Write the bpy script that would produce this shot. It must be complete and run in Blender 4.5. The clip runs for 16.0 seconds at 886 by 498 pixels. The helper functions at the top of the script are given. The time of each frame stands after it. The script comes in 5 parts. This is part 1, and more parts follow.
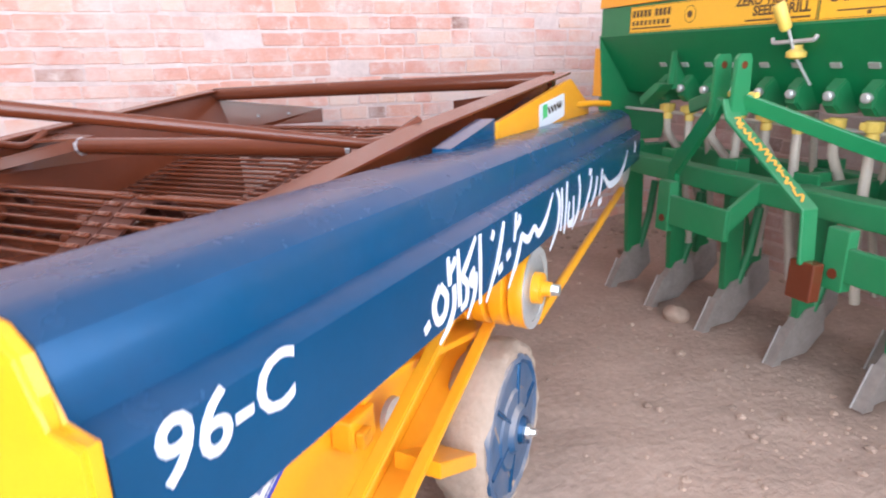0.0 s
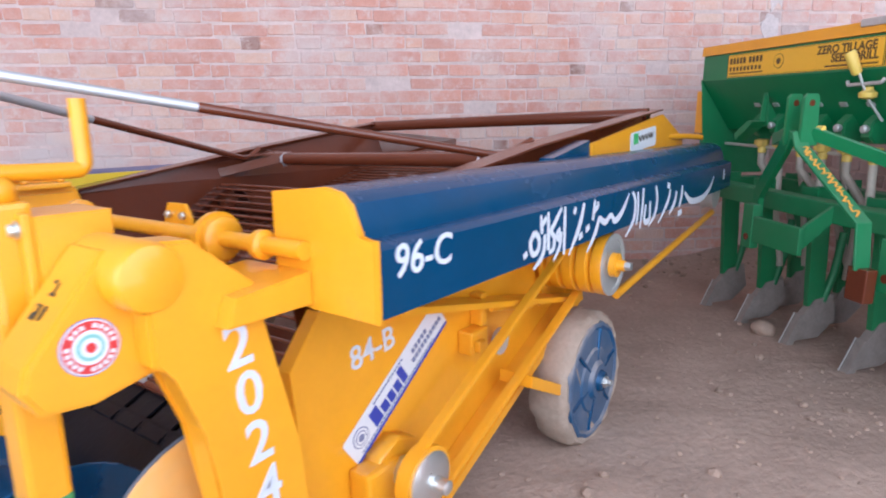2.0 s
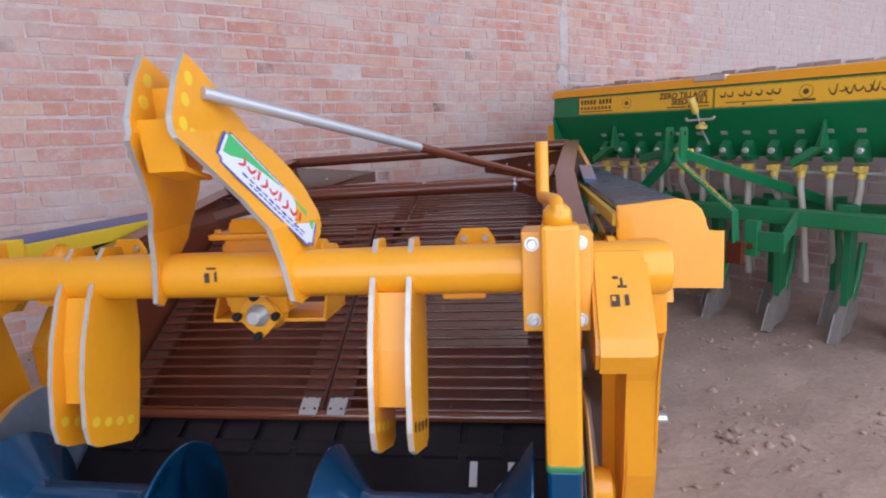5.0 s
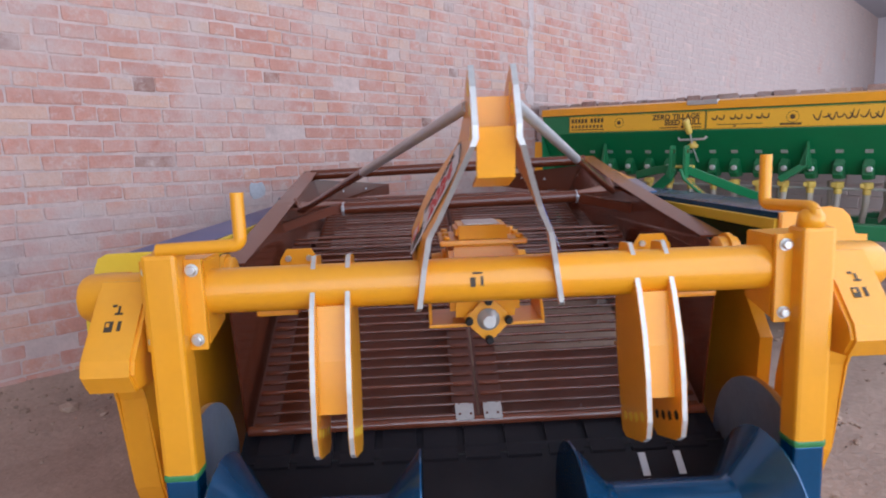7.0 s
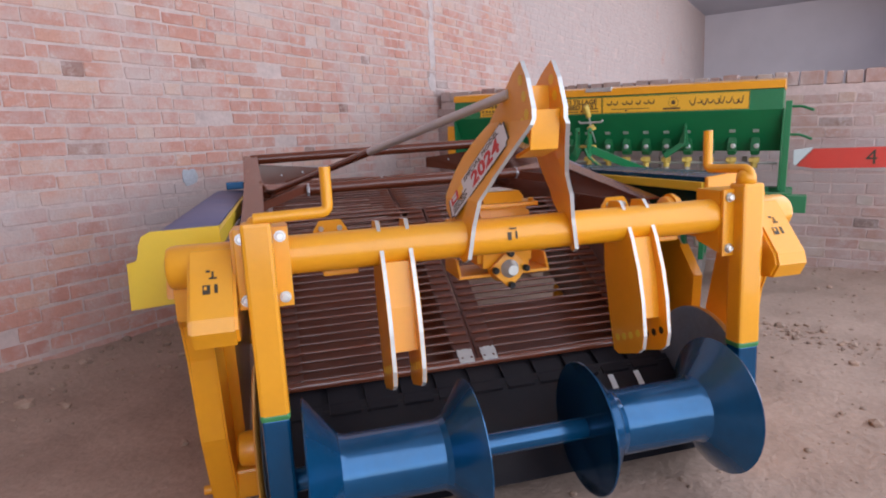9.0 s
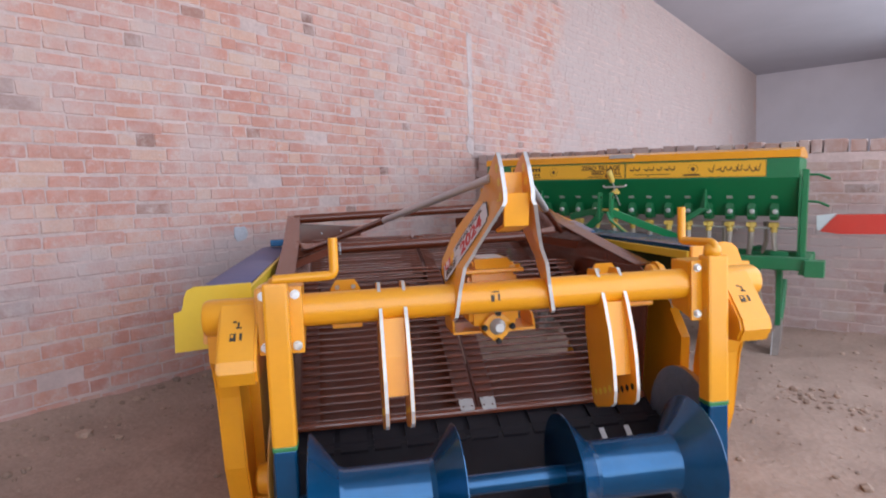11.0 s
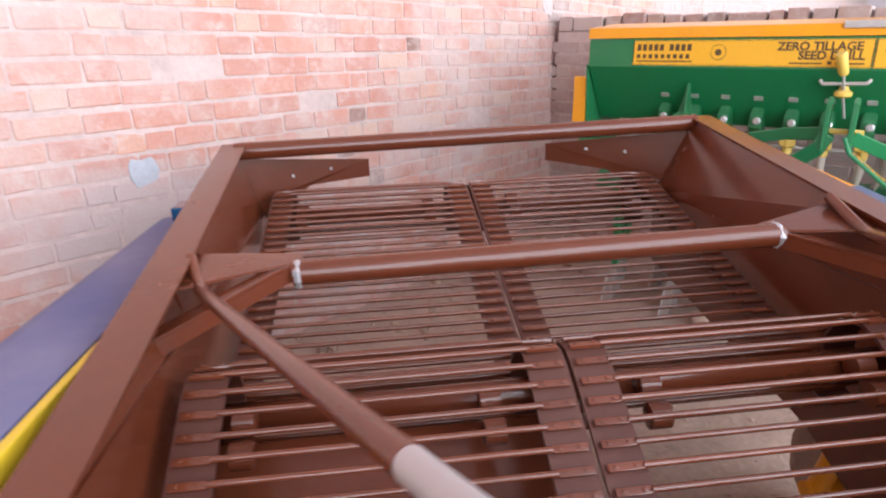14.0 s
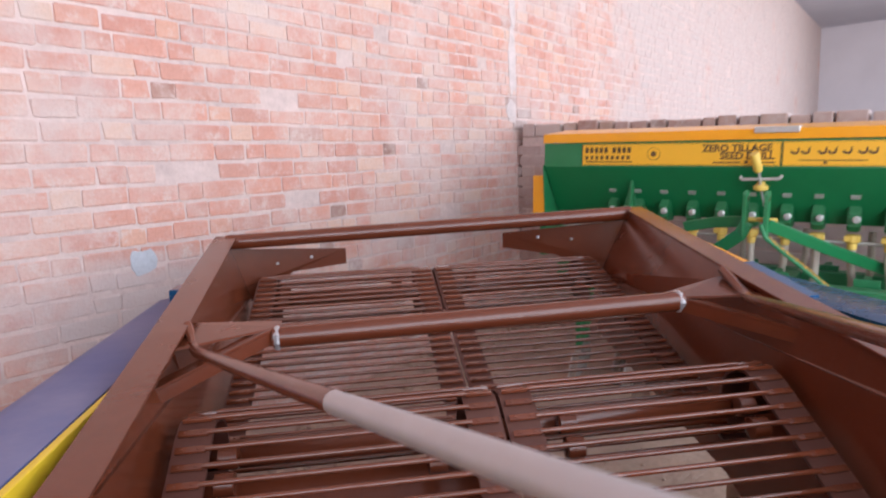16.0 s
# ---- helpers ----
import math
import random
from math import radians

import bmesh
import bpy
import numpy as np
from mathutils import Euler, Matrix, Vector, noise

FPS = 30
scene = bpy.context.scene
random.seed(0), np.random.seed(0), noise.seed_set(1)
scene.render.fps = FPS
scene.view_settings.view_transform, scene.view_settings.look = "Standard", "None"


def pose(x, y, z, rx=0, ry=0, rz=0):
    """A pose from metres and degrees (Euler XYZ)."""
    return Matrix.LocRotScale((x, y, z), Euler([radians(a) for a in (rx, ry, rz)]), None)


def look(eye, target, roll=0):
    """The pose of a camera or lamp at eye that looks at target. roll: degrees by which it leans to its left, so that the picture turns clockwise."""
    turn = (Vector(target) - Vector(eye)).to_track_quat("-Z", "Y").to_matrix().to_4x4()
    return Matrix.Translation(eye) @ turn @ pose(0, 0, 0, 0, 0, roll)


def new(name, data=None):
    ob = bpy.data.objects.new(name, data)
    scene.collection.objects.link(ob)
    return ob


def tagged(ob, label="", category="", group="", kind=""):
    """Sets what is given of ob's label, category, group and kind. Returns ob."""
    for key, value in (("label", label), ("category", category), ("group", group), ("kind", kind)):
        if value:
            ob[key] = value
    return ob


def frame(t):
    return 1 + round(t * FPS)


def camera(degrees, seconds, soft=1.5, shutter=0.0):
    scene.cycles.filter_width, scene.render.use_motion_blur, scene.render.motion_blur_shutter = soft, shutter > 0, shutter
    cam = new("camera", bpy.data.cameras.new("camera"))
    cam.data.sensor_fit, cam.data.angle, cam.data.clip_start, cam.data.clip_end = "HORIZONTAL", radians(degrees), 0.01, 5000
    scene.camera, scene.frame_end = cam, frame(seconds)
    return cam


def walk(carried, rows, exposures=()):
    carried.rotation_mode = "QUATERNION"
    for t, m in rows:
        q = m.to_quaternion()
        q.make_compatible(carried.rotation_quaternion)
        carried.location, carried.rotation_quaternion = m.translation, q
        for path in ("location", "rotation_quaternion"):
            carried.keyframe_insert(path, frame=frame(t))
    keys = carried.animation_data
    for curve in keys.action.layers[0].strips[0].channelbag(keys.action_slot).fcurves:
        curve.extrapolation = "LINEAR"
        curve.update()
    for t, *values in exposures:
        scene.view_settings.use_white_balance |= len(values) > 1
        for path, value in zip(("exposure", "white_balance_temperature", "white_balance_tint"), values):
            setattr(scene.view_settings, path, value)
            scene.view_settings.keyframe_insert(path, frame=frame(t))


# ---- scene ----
cam = camera(71.7, 16.0, soft=1.9, shutter=0.4)
PATH = [
    (0, (1.226, -0.966, 1.177), (1.839, 0.862, 0.643), -1.7),
    (0.5, (1.278, -1.143, 1.109), (1.666, 0.754, 0.61), -1.7),
    (1, (1.334, -1.325, 1.07), (1.611, 0.608, 0.638), -2.3),
    (1.5, (1.278, -1.471, 1.095), (1.512, 0.469, 0.668), -1.8),
    (2, (1.086, -1.561, 1.126), (1.341, 0.383, 0.735), -1.0),
    (2.5, (0.856, -1.684, 1.136), (1.167, 0.246, 0.715), 0.4),
    (3, (0.709, -1.621, 1.135), (1.096, 0.286, 0.672), -0.5),
    (3.2, (0.62, -1.524, 1.136), (1.094, 0.366, 0.683), -0.3),
    (5.3, (-0.487, -1.368, 1.191), (0.695, 0.213, 0.869), -3.3),
    (5.5, (-0.551, -1.356, 1.195), (0.652, 0.206, 0.86), -3.1),
    (6, (-0.828, -1.229, 1.192), (0.499, 0.242, 0.918), -2.9),
    (6.5, (-0.997, -1.113, 1.212), (0.383, 0.313, 0.961), -3.4),
    (7, (-1.067, -0.877, 1.204), (0.354, 0.501, 0.914), -2.2),
    (7.5, (-1.135, -0.722, 1.234), (0.356, 0.57, 0.907), -2.6),
    (8, (-1.344, -0.622, 1.229), (0.271, 0.511, 0.901), -2.3),
    (8.5, (-1.518, -0.648, 1.215), (0.147, 0.395, 0.841), -2.7),
    (8.7, (-1.55, -0.668, 1.201), (0.121, 0.369, 0.837), -2.8),
    (10.8, (-1.772, -1.003, 1.250), (-0.143, 0.138, 1.042), -2.3),
    (11, (-1.718, -1.018, 1.265), (-0.117, 0.167, 1.090), -2.4),
    (11.5, (-1.498, -0.878, 1.278), (0.043, 0.387, 1.117), -1.5),
    (12, (-1.185, -0.428, 1.325), (0.261, 0.948, 1.201), -1.9),
    (12.5, (-0.908, -0.144, 1.333), (0.467, 1.307, 1.274), -1.9),
    (13, (-0.503, 0.172, 1.407), (0.895, 1.588, 1.208), -1.6),
    (13.5, (-0.313, 0.348, 1.424), (1.212, 1.595, 1.077), -1.5),
    (14, (-0.059, 0.447, 1.429), (1.41, 1.669, 0.839), -1.9),
    (14.5, (0.04, 0.439, 1.423), (1.517, 1.615, 0.763), -1.9),
    (15, (0.059, 0.419, 1.434), (1.561, 1.592, 0.827), -1.3),
    (15.5, (-0.013, 0.35, 1.463), (1.479, 1.59, 0.977), -2.1),
    (16, (-0.237, 0.19, 1.43), (1.317, 1.416, 1.146), -2.4),
]
EXPOSURES = [
    (0.0, 0.8, 6250, 12), (0.5, 0.58, 6150, 12), (1.2, 0.42, 5850, 12), (2.0, 0.10, 5850, 12), (3.0, -0.26, 5900, 13),
    (5.5, -0.38, 5950, 14), (6.5, -0.36, 5880, 14), (8.5, -0.36, 6300, 15), (11.0, -0.33, 6200, 14), (12.5, -0.06, 6150, 14), (13.5, 0.32, 6350, 14),
    (14.5, 0.92, 6600, 14), (15.0, 0.86, 6600, 14), (16.0, 0.27, 6400, 14),
]
walk(cam, [(t, look(eye, target, roll)) for t, eye, target, roll in PATH], exposures=EXPOSURES)
# ---- world and light ----
world = bpy.data.worlds.new("world")
scene.world = world
world.use_nodes = True
wn = world.node_tree
sky = wn.nodes.new("ShaderNodeTexSky")
sky.sky_type = 'NISHITA'
sky.sun_disc = False
sky.sun_elevation, sky.sun_rotation = radians(56), radians(7)
wn.nodes["Background"].inputs["Strength"].default_value = 0.15
wn.links.new(sky.outputs["Color"], wn.nodes["Background"].inputs["Color"])

sun = new("sun", bpy.data.lights.new("sun", 'SUN'))
sun.data.energy, sun.data.angle, sun.data.color = 3.0, radians(0.5), (1.0, 0.95, 0.86)
sun.matrix_world = look((2, 8, 12), (1, 0, 0))

# the sky's light in the long open front of the shed
front = new("open_front_daylight", bpy.data.lights.new("open_front_daylight", 'AREA'))
front.data.shape, front.data.size, front.data.size_y = 'RECTANGLE', 25.0, 4.6
front.data.energy, front.data.color = 1130.0, (0.88, 0.94, 1.0)
front.matrix_world = look((6.0, -2.55, 2.5), (6.0, 0, 2.5))


# ---- materials ----
def material(name, base, rough=0.5, metal=0.0, spots=0.15, spot_scale=6.0, grain=0.1, grain_scale=60.0, bump=0.05,
             bump_scale=40.0, dust=0.0, dust_colour=(0.42, 0.33, 0.27), dust_scale=5.0, island=0.0, each=0.0, coat=0.0, spec=0.5):
    """A procedural surface: two scales of colour change, dust in patches and on faces that look up, and fine relief."""
    m = bpy.data.materials.new(name)
    m.use_nodes = True
    nt = m.node_tree
    N, L = nt.nodes, nt.links
    b = N["Principled BSDF"]
    co = N.new("ShaderNodeTexCoord")

    def noise_tex(scale, detail=4.0, rough_=0.6):
        n = N.new("ShaderNodeTexNoise")
        n.inputs["Scale"].default_value, n.inputs["Detail"].default_value, n.inputs["Roughness"].default_value = scale, detail, rough_
        L.new(co.outputs["Object"], n.inputs["Vector"])
        return n.outputs["Fac"]

    def mth(op, a, c=None, clamp=False):
        n = N.new("ShaderNodeMath")
        n.operation, n.use_clamp = op, clamp
        for i, v in enumerate((a, c)):
            if v is None:
                continue
            if isinstance(v, (int, float)):
                n.inputs[i].default_value = v
            else:
                L.new(v, n.inputs[i])
        return n.outputs[0]

    value = mth('ADD', 1.0 - spots / 2 - grain / 2, mth('ADD', mth('MULTIPLY', noise_tex(spot_scale), spots), mth('MULTIPLY', noise_tex(grain_scale, 3), grain)))
    if island:
        g = N.new("ShaderNodeNewGeometry")
        value = mth('ADD', value, mth('MULTIPLY', mth('SUBTRACT', g.outputs["Random Per Island"], 0.5), island))
    if each:
        g = N.new("ShaderNodeObjectInfo")
        value = mth('ADD', value, mth('MULTIPLY', mth('SUBTRACT', g.outputs["Random"], 0.5), each))
    hsv = N.new("ShaderNodeHueSaturation")
    hsv.inputs["Color"].default_value = (*base, 1)
    L.new(value, hsv.inputs["Value"])
    colour = hsv.outputs["Color"]
    roughness = mth('ADD', rough - 0.06, mth('MULTIPLY', noise_tex(spot_scale * 2.3), 0.12))
    if dust:
        geo_ = N.new("ShaderNodeNewGeometry")
        sep = N.new("ShaderNodeSeparateXYZ")
        L.new(geo_.outputs["Normal"], sep.inputs[0])
        upward = mth('MULTIPLY', mth('ADD', sep.outputs["Z"], 0.35, True), dust)
        patch = mth('MULTIPLY', mth('SUBTRACT', mth('MULTIPLY', noise_tex(dust_scale, 6, 0.65), 2.2), 0.55, True), upward, True)
        mix = N.new("ShaderNodeMix")
        mix.data_type = 'RGBA'
        L.new(patch, mix.inputs[0])
        L.new(colour, mix.inputs[6])
        mix.inputs[7].default_value = (*dust_colour, 1)
        colour = mix.outputs[2]
        roughness = mth('ADD', roughness, mth('MULTIPLY', patch, 0.45), True)
    L.new(colour, b.inputs["Base Color"])
    L.new(roughness, b.inputs["Roughness"])
    b.inputs["Metallic"].default_value = metal
    b.inputs["Coat Weight"].default_value = coat
    b.inputs["Specular IOR Level"].default_value = spec
    b.inputs["Coat Roughness"].default_value = 0.12
    if bump:
        bp = N.new("ShaderNodeBump")
        bp.inputs["Strength"].default_value, bp.inputs["Distance"].default_value = bump, 0.01
        L.new(noise_tex(bump_scale, 5), bp.inputs["Height"])
        L.new(bp.outputs["Normal"], b.inputs["Normal"])
    return m


YELLOW = material("yellow_paint", (0.80, 0.325, 0.006), 0.34, spots=0.24, grain=0.08, bump=0.06, bump_scale=18, dust=0.2, dust_colour=(0.62, 0.38, 0.10), coat=0.4, spec=0.4)
LEMON = material("lemon_paint", (0.78, 0.52, 0.02), 0.42, spots=0.16, grain=0.06, bump=0.05, bump_scale=25, dust=0.2, dust_colour=(0.6, 0.45, 0.2))
DUSTY_YELLOW = material("dusty_yellow_paint", (0.79, 0.33, 0.01), 0.5, spots=0.3, bump=0.1, dust=0.9, dust_colour=(0.60, 0.42, 0.26), dust_scale=5)
BLUE = material("blue_paint", (0.0, 0.060, 0.150), 0.22, metal=0.3, spots=0.35, bump=0.05, bump_scale=12, dust=0.22, dust_colour=(0.22, 0.185, 0.22), dust_scale=2.0, coat=0.1, spec=0.16)
WHEEL_BLUE = material("mud_splashed_blue", (0.0, 0.065, 0.16), 0.32, spots=0.4, bump=0.1, dust=0.9, dust_colour=(0.38, 0.31, 0.27), dust_scale=9)
ROLLER_BLUE = material("roller_blue_paint", (0.0, 0.082, 0.205), 0.17, metal=0.5, spots=0.5, spot_scale=9, grain=0.15, bump=0.08, bump_scale=14, dust=0.04, coat=0.6, spec=0.3)
# its purplish dust layer also paints the sky's pale reflection on upward faces
DUSTY_SHEEN_BLUE = material("dusty_sheen_blue_paint", (0.03, 0.06, 0.20), 0.42, spots=0.25, bump=0.04, dust=0.75, dust_colour=(0.27, 0.24, 0.33), dust_scale=2.2)
BROWN = material("brown_paint", (0.120, 0.027, 0.011), 0.23, spots=0.45, spot_scale=4, grain=0.14, bump=0.06, bump_scale=22, dust=0.08, dust_colour=(0.26, 0.13, 0.08), coat=0.3)
ROD = material("brown_rod_paint", (0.135, 0.032, 0.013), 0.15, spots=0.4, grain=0.15, bump=0.04, dust=0.05, dust_colour=(0.3, 0.2, 0.14), each=0.45, coat=0.7)
BELT = material("brown_belt", (0.075, 0.018, 0.011), 0.5, spots=0.3, grain=0.2, bump=0.1, dust=0.2, dust_colour=(0.24, 0.13, 0.09))
GREEN = material("green_paint", (0.004, 0.17, 0.055), 0.4, spots=0.3, bump=0.05, dust=0.35, dust_colour=(0.20, 0.24, 0.18))
SIGN = material("sign_yellow", (0.80, 0.42, 0.02), 0.45, spots=0.12, bump=0.0, dust=0.1)
STEEL = material("bare_steel_edge", (0.56, 0.55, 0.53), 0.42, metal=0.55, spots=0.35, grain=0.3, bump=0.1)
SILVER = material("silver_paint", (0.52, 0.52, 0.54), 0.38, metal=0.5, spots=0.25, bump=0.05, dust=0.3)
ZINC = material("zinc_bolt", (0.68, 0.68, 0.66), 0.3, metal=0.85, spots=0.2, bump=0.05)
WHITE = material("white_lettering", (0.60, 0.61, 0.66), 0.5, spots=0.15, bump=0.02, grain_scale=120)
BLACK = material("black_rubber", (0.012, 0.011, 0.012), 0.5, spots=0.3, bump=0.1, spec=0.25)
SHARE_BLACK = material("share_black_paint", (0.008, 0.008, 0.012), 0.32, spots=0.5, bump=0.1, dust=0.02, spec=0.25)
TEAL = material("teal_ink", (0.22, 0.45, 0.42), 0.5, bump=0)
INK = material("dark_ink", (0.05, 0.035, 0.02), 0.6, bump=0)
NAVY = material("navy_ink", (0.03, 0.05, 0.32), 0.5, bump=0)
SIGN_INK = material("brown_sign_ink", (0.10, 0.055, 0.018), 0.6, spots=0.3, bump=0)
OVERLAP = material("green_overspray", (0.05, 0.22, 0.07), 0.35, spots=0.4, spot_scale=30, bump=0.05)
RED = material("red_ink", (0.55, 0.03, 0.03), 0.5, bump=0)
LEAF = material("green_ink", (0.06, 0.40, 0.12), 0.5, bump=0)
SEAL_GREY = material("slate_ink", (0.16, 0.18, 0.30), 0.5, bump=0)
STICKER = material("sticker_white", (0.66, 0.66, 0.68), 0.35, spots=0.12, bump=0, dust=0.1)
ORANGE = material("orange_lettering", (0.75, 0.36, 0.06), 0.5, bump=0)
DIRTY_DISC = material("dirty_blue_disc", (0.10, 0.15, 0.22), 0.6, spots=0.9, spot_scale=8, grain=0.3, bump=0.2, dust=0.6, dust_colour=(0.38, 0.33, 0.30))
BOOT = material("soil_caked_steel", (0.27, 0.225, 0.20), 0.7, metal=0.2, spots=0.7, spot_scale=12, grain=0.35, bump=0.4, bump_scale=30)
TYRE = material("mud_caked_tread", (0.36, 0.27, 0.21), 0.9, spots=0.5, spot_scale=9, grain=0.35, bump=0.5, bump_scale=35)
RED_PAINT = material("red_paint", (0.62, 0.035, 0.02), 0.45, spots=0.2, bump=0.04, dust=0.2)
HOSE = material("clear_hose", (0.42, 0.36, 0.30), 0.35, spots=0.4, spot_scale=14, bump=0.05, each=0.3)
CUP = material("yellow_plastic", (0.72, 0.50, 0.09), 0.5, spots=0.3, bump=0.04, dust=0.4, each=0.3)
SOIL = material("dry_soil", (0.375, 0.262, 0.205), 0.95, spots=0.75, spot_scale=2.2, grain=0.5, grain_scale=38, bump=1.0, bump_scale=24)
CLOD = material("soil_clod", (0.36, 0.25, 0.19), 0.95, spots=0.3, spot_scale=20, grain=0.3, grain_scale=90, bump=0.4, island=0.45)
MORTAR = material("mortar", (0.545, 0.415, 0.385), 0.95, spots=0.7, spot_scale=3.5, grain=0.4, grain_scale=26, bump=0.6, bump_scale=28)
PLASTER = material("plaster", (0.62, 0.575, 0.61), 0.92, spots=0.25, spot_scale=0.8, grain=0.12, bump=0.2)
# dark only so that the unseen west wall bounces little light
DARK_SIDE_WALL = material("dark_unseen_wall", (0.26, 0.17, 0.14), 0.95, spots=0.4, spot_scale=1.5, grain=0.3, bump=0.4)
ROOFING = material("roof_sheet", (0.42, 0.41, 0.45), 0.7, spots=0.3, spot_scale=0.5, bump=0.1)
CONCRETE = material("outside_ground", (0.40, 0.34, 0.28), 0.95, spots=0.3, spot_scale=0.7, bump=0.2)


def brick_material(name, base, pale, per):
    """Brick: hue changes from brick to brick, pale mortar smear and soot over it in patches."""
    m = material(name, base, 0.92, spots=0.3, spot_scale=14, grain=0.25, grain_scale=90, bump=0.5, bump_scale=60)
    nt = m.node_tree
    N, L = nt.nodes, nt.links
    b = N["Principled BSDF"]
    old = b.inputs["Base Color"].links[0].from_socket
    if per == "object":
        rnd = N.new("ShaderNodeObjectInfo").outputs["Random"]
    else:
        rnd = N.new("ShaderNodeNewGeometry").outputs["Random Per Island"]
    ramp = N.new("ShaderNodeValToRGB")
    stops = ((0.0, (0.50, 0.52, 0.54)), (0.022, (0.62, 0.60, 0.58)), (0.04, (0.96, 0.92, 0.92)), (0.35, (1.1, 1.02, 0.98)), (0.62, (0.97, 0.86, 0.85)), (0.86, (1.13, 1.16, 1.08)), (1.0, (1.12, 1.42, 1.42)))
    while len(ramp.color_ramp.elements) < len(stops):
        ramp.color_ramp.elements.new(0.5)
    for e, (at, c) in zip(ramp.color_ramp.elements, stops):
        e.position, e.color = at, (*c, 1)
    L.new(rnd, ramp.inputs[0])
    mul = N.new("ShaderNodeMix")
    mul.data_type, mul.blend_type = 'RGBA', 'MULTIPLY'
    mul.inputs[0].default_value = 1.0
    L.new(old, mul.inputs[6])
    L.new(ramp.outputs[0], mul.inputs[7])
    co = N.new("ShaderNodeNewGeometry").outputs["Position"]
    smear = N.new("ShaderNodeTexNoise")
    smear.inputs["Scale"].default_value, smear.inputs["Detail"].default_value, smear.inputs["Roughness"].default_value = 2.6, 8, 0.72
    L.new(co, smear.inputs["Vector"])
    cut = N.new("ShaderNodeMapRange")
    cut.inputs[1].default_value, cut.inputs[2].default_value, cut.inputs[4].default_value = 0.42, 0.68, 0.85
    L.new(smear.outputs["Fac"], cut.inputs[0])
    over = N.new("ShaderNodeMix")
    over.data_type = 'RGBA'
    L.new(cut.outputs[0], over.inputs[0])
    L.new(mul.outputs[2], over.inputs[6])
    over.inputs[7].default_value = (*pale, 1)
    fine = N.new("ShaderNodeTexNoise")
    fine.inputs["Scale"].default_value, fine.inputs["Detail"].default_value, fine.inputs["Roughness"].default_value = 9.0, 8, 0.78
    L.new(co, fine.inputs["Vector"])
    cut2 = N.new("ShaderNodeMapRange")
    cut2.inputs[1].default_value, cut2.inputs[2].default_value, cut2.inputs[4].default_value = 0.52, 0.64, 0.75
    L.new(fine.outputs["Fac"], cut2.inputs[0])
    over2 = N.new("ShaderNodeMix")
    over2.data_type = 'RGBA'
    L.new(cut2.outputs[0], over2.inputs[0])
    L.new(over.outputs[2], over2.inputs[6])
    over2.inputs[7].default_value = (*pale, 1)
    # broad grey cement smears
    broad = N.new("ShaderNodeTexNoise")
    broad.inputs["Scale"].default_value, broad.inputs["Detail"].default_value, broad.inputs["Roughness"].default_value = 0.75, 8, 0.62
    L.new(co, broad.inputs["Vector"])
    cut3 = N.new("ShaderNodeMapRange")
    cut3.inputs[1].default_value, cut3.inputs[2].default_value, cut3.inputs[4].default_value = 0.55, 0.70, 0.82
    # thicker in a band near the wall's foot; along X the grey paints in distant haze
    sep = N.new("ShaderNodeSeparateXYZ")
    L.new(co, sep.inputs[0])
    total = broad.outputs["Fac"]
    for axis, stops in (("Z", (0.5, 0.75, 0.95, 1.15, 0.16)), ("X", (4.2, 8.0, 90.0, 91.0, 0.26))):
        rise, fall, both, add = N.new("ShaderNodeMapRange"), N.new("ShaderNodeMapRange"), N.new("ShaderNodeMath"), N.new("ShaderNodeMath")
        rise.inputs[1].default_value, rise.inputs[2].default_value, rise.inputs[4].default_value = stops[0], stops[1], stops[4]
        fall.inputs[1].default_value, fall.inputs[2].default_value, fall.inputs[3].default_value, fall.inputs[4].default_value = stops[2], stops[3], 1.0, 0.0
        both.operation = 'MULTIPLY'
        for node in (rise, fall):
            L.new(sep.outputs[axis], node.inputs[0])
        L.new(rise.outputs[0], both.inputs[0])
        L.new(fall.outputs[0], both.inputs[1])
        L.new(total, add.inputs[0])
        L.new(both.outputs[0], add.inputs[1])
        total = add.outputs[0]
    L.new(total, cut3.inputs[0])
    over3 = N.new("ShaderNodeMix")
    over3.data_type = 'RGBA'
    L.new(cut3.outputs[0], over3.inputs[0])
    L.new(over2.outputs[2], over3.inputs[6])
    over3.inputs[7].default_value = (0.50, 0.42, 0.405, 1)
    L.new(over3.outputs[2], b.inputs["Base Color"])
    return m


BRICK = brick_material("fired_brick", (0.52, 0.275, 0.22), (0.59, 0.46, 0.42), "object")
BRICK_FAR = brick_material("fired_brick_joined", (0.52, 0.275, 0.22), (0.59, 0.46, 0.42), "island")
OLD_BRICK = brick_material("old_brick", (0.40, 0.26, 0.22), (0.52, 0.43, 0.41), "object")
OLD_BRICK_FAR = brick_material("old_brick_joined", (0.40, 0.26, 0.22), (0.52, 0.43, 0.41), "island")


# ---- mesh helpers ----
def link(name, bm, mats, parent=None, label=""):
    """Links a bmesh as one mesh object, under parent if given."""
    me = bpy.data.meshes.new(name)
    bmesh.ops.recalc_face_normals(bm, faces=bm.faces[:])
    bm.to_mesh(me)
    bm.free()
    for m in (mats if isinstance(mats, (list, tuple)) else [mats]):
        me.materials.append(m)
    ob = new(name, me)
    ob.parent = parent
    if label:
        ob["label"] = label
    return ob


part = link


def smooth(ob, angle=40):
    ob.data.shade_smooth()
    ob.data.set_sharp_from_angle(angle=radians(angle))
    return ob


def thing(name, label, category, m=Matrix(), group="", kind=""):
    ob = new(name)
    ob.empty_display_size = 0.1
    ob.matrix_world = m
    return tagged(ob, label, category, group, kind)


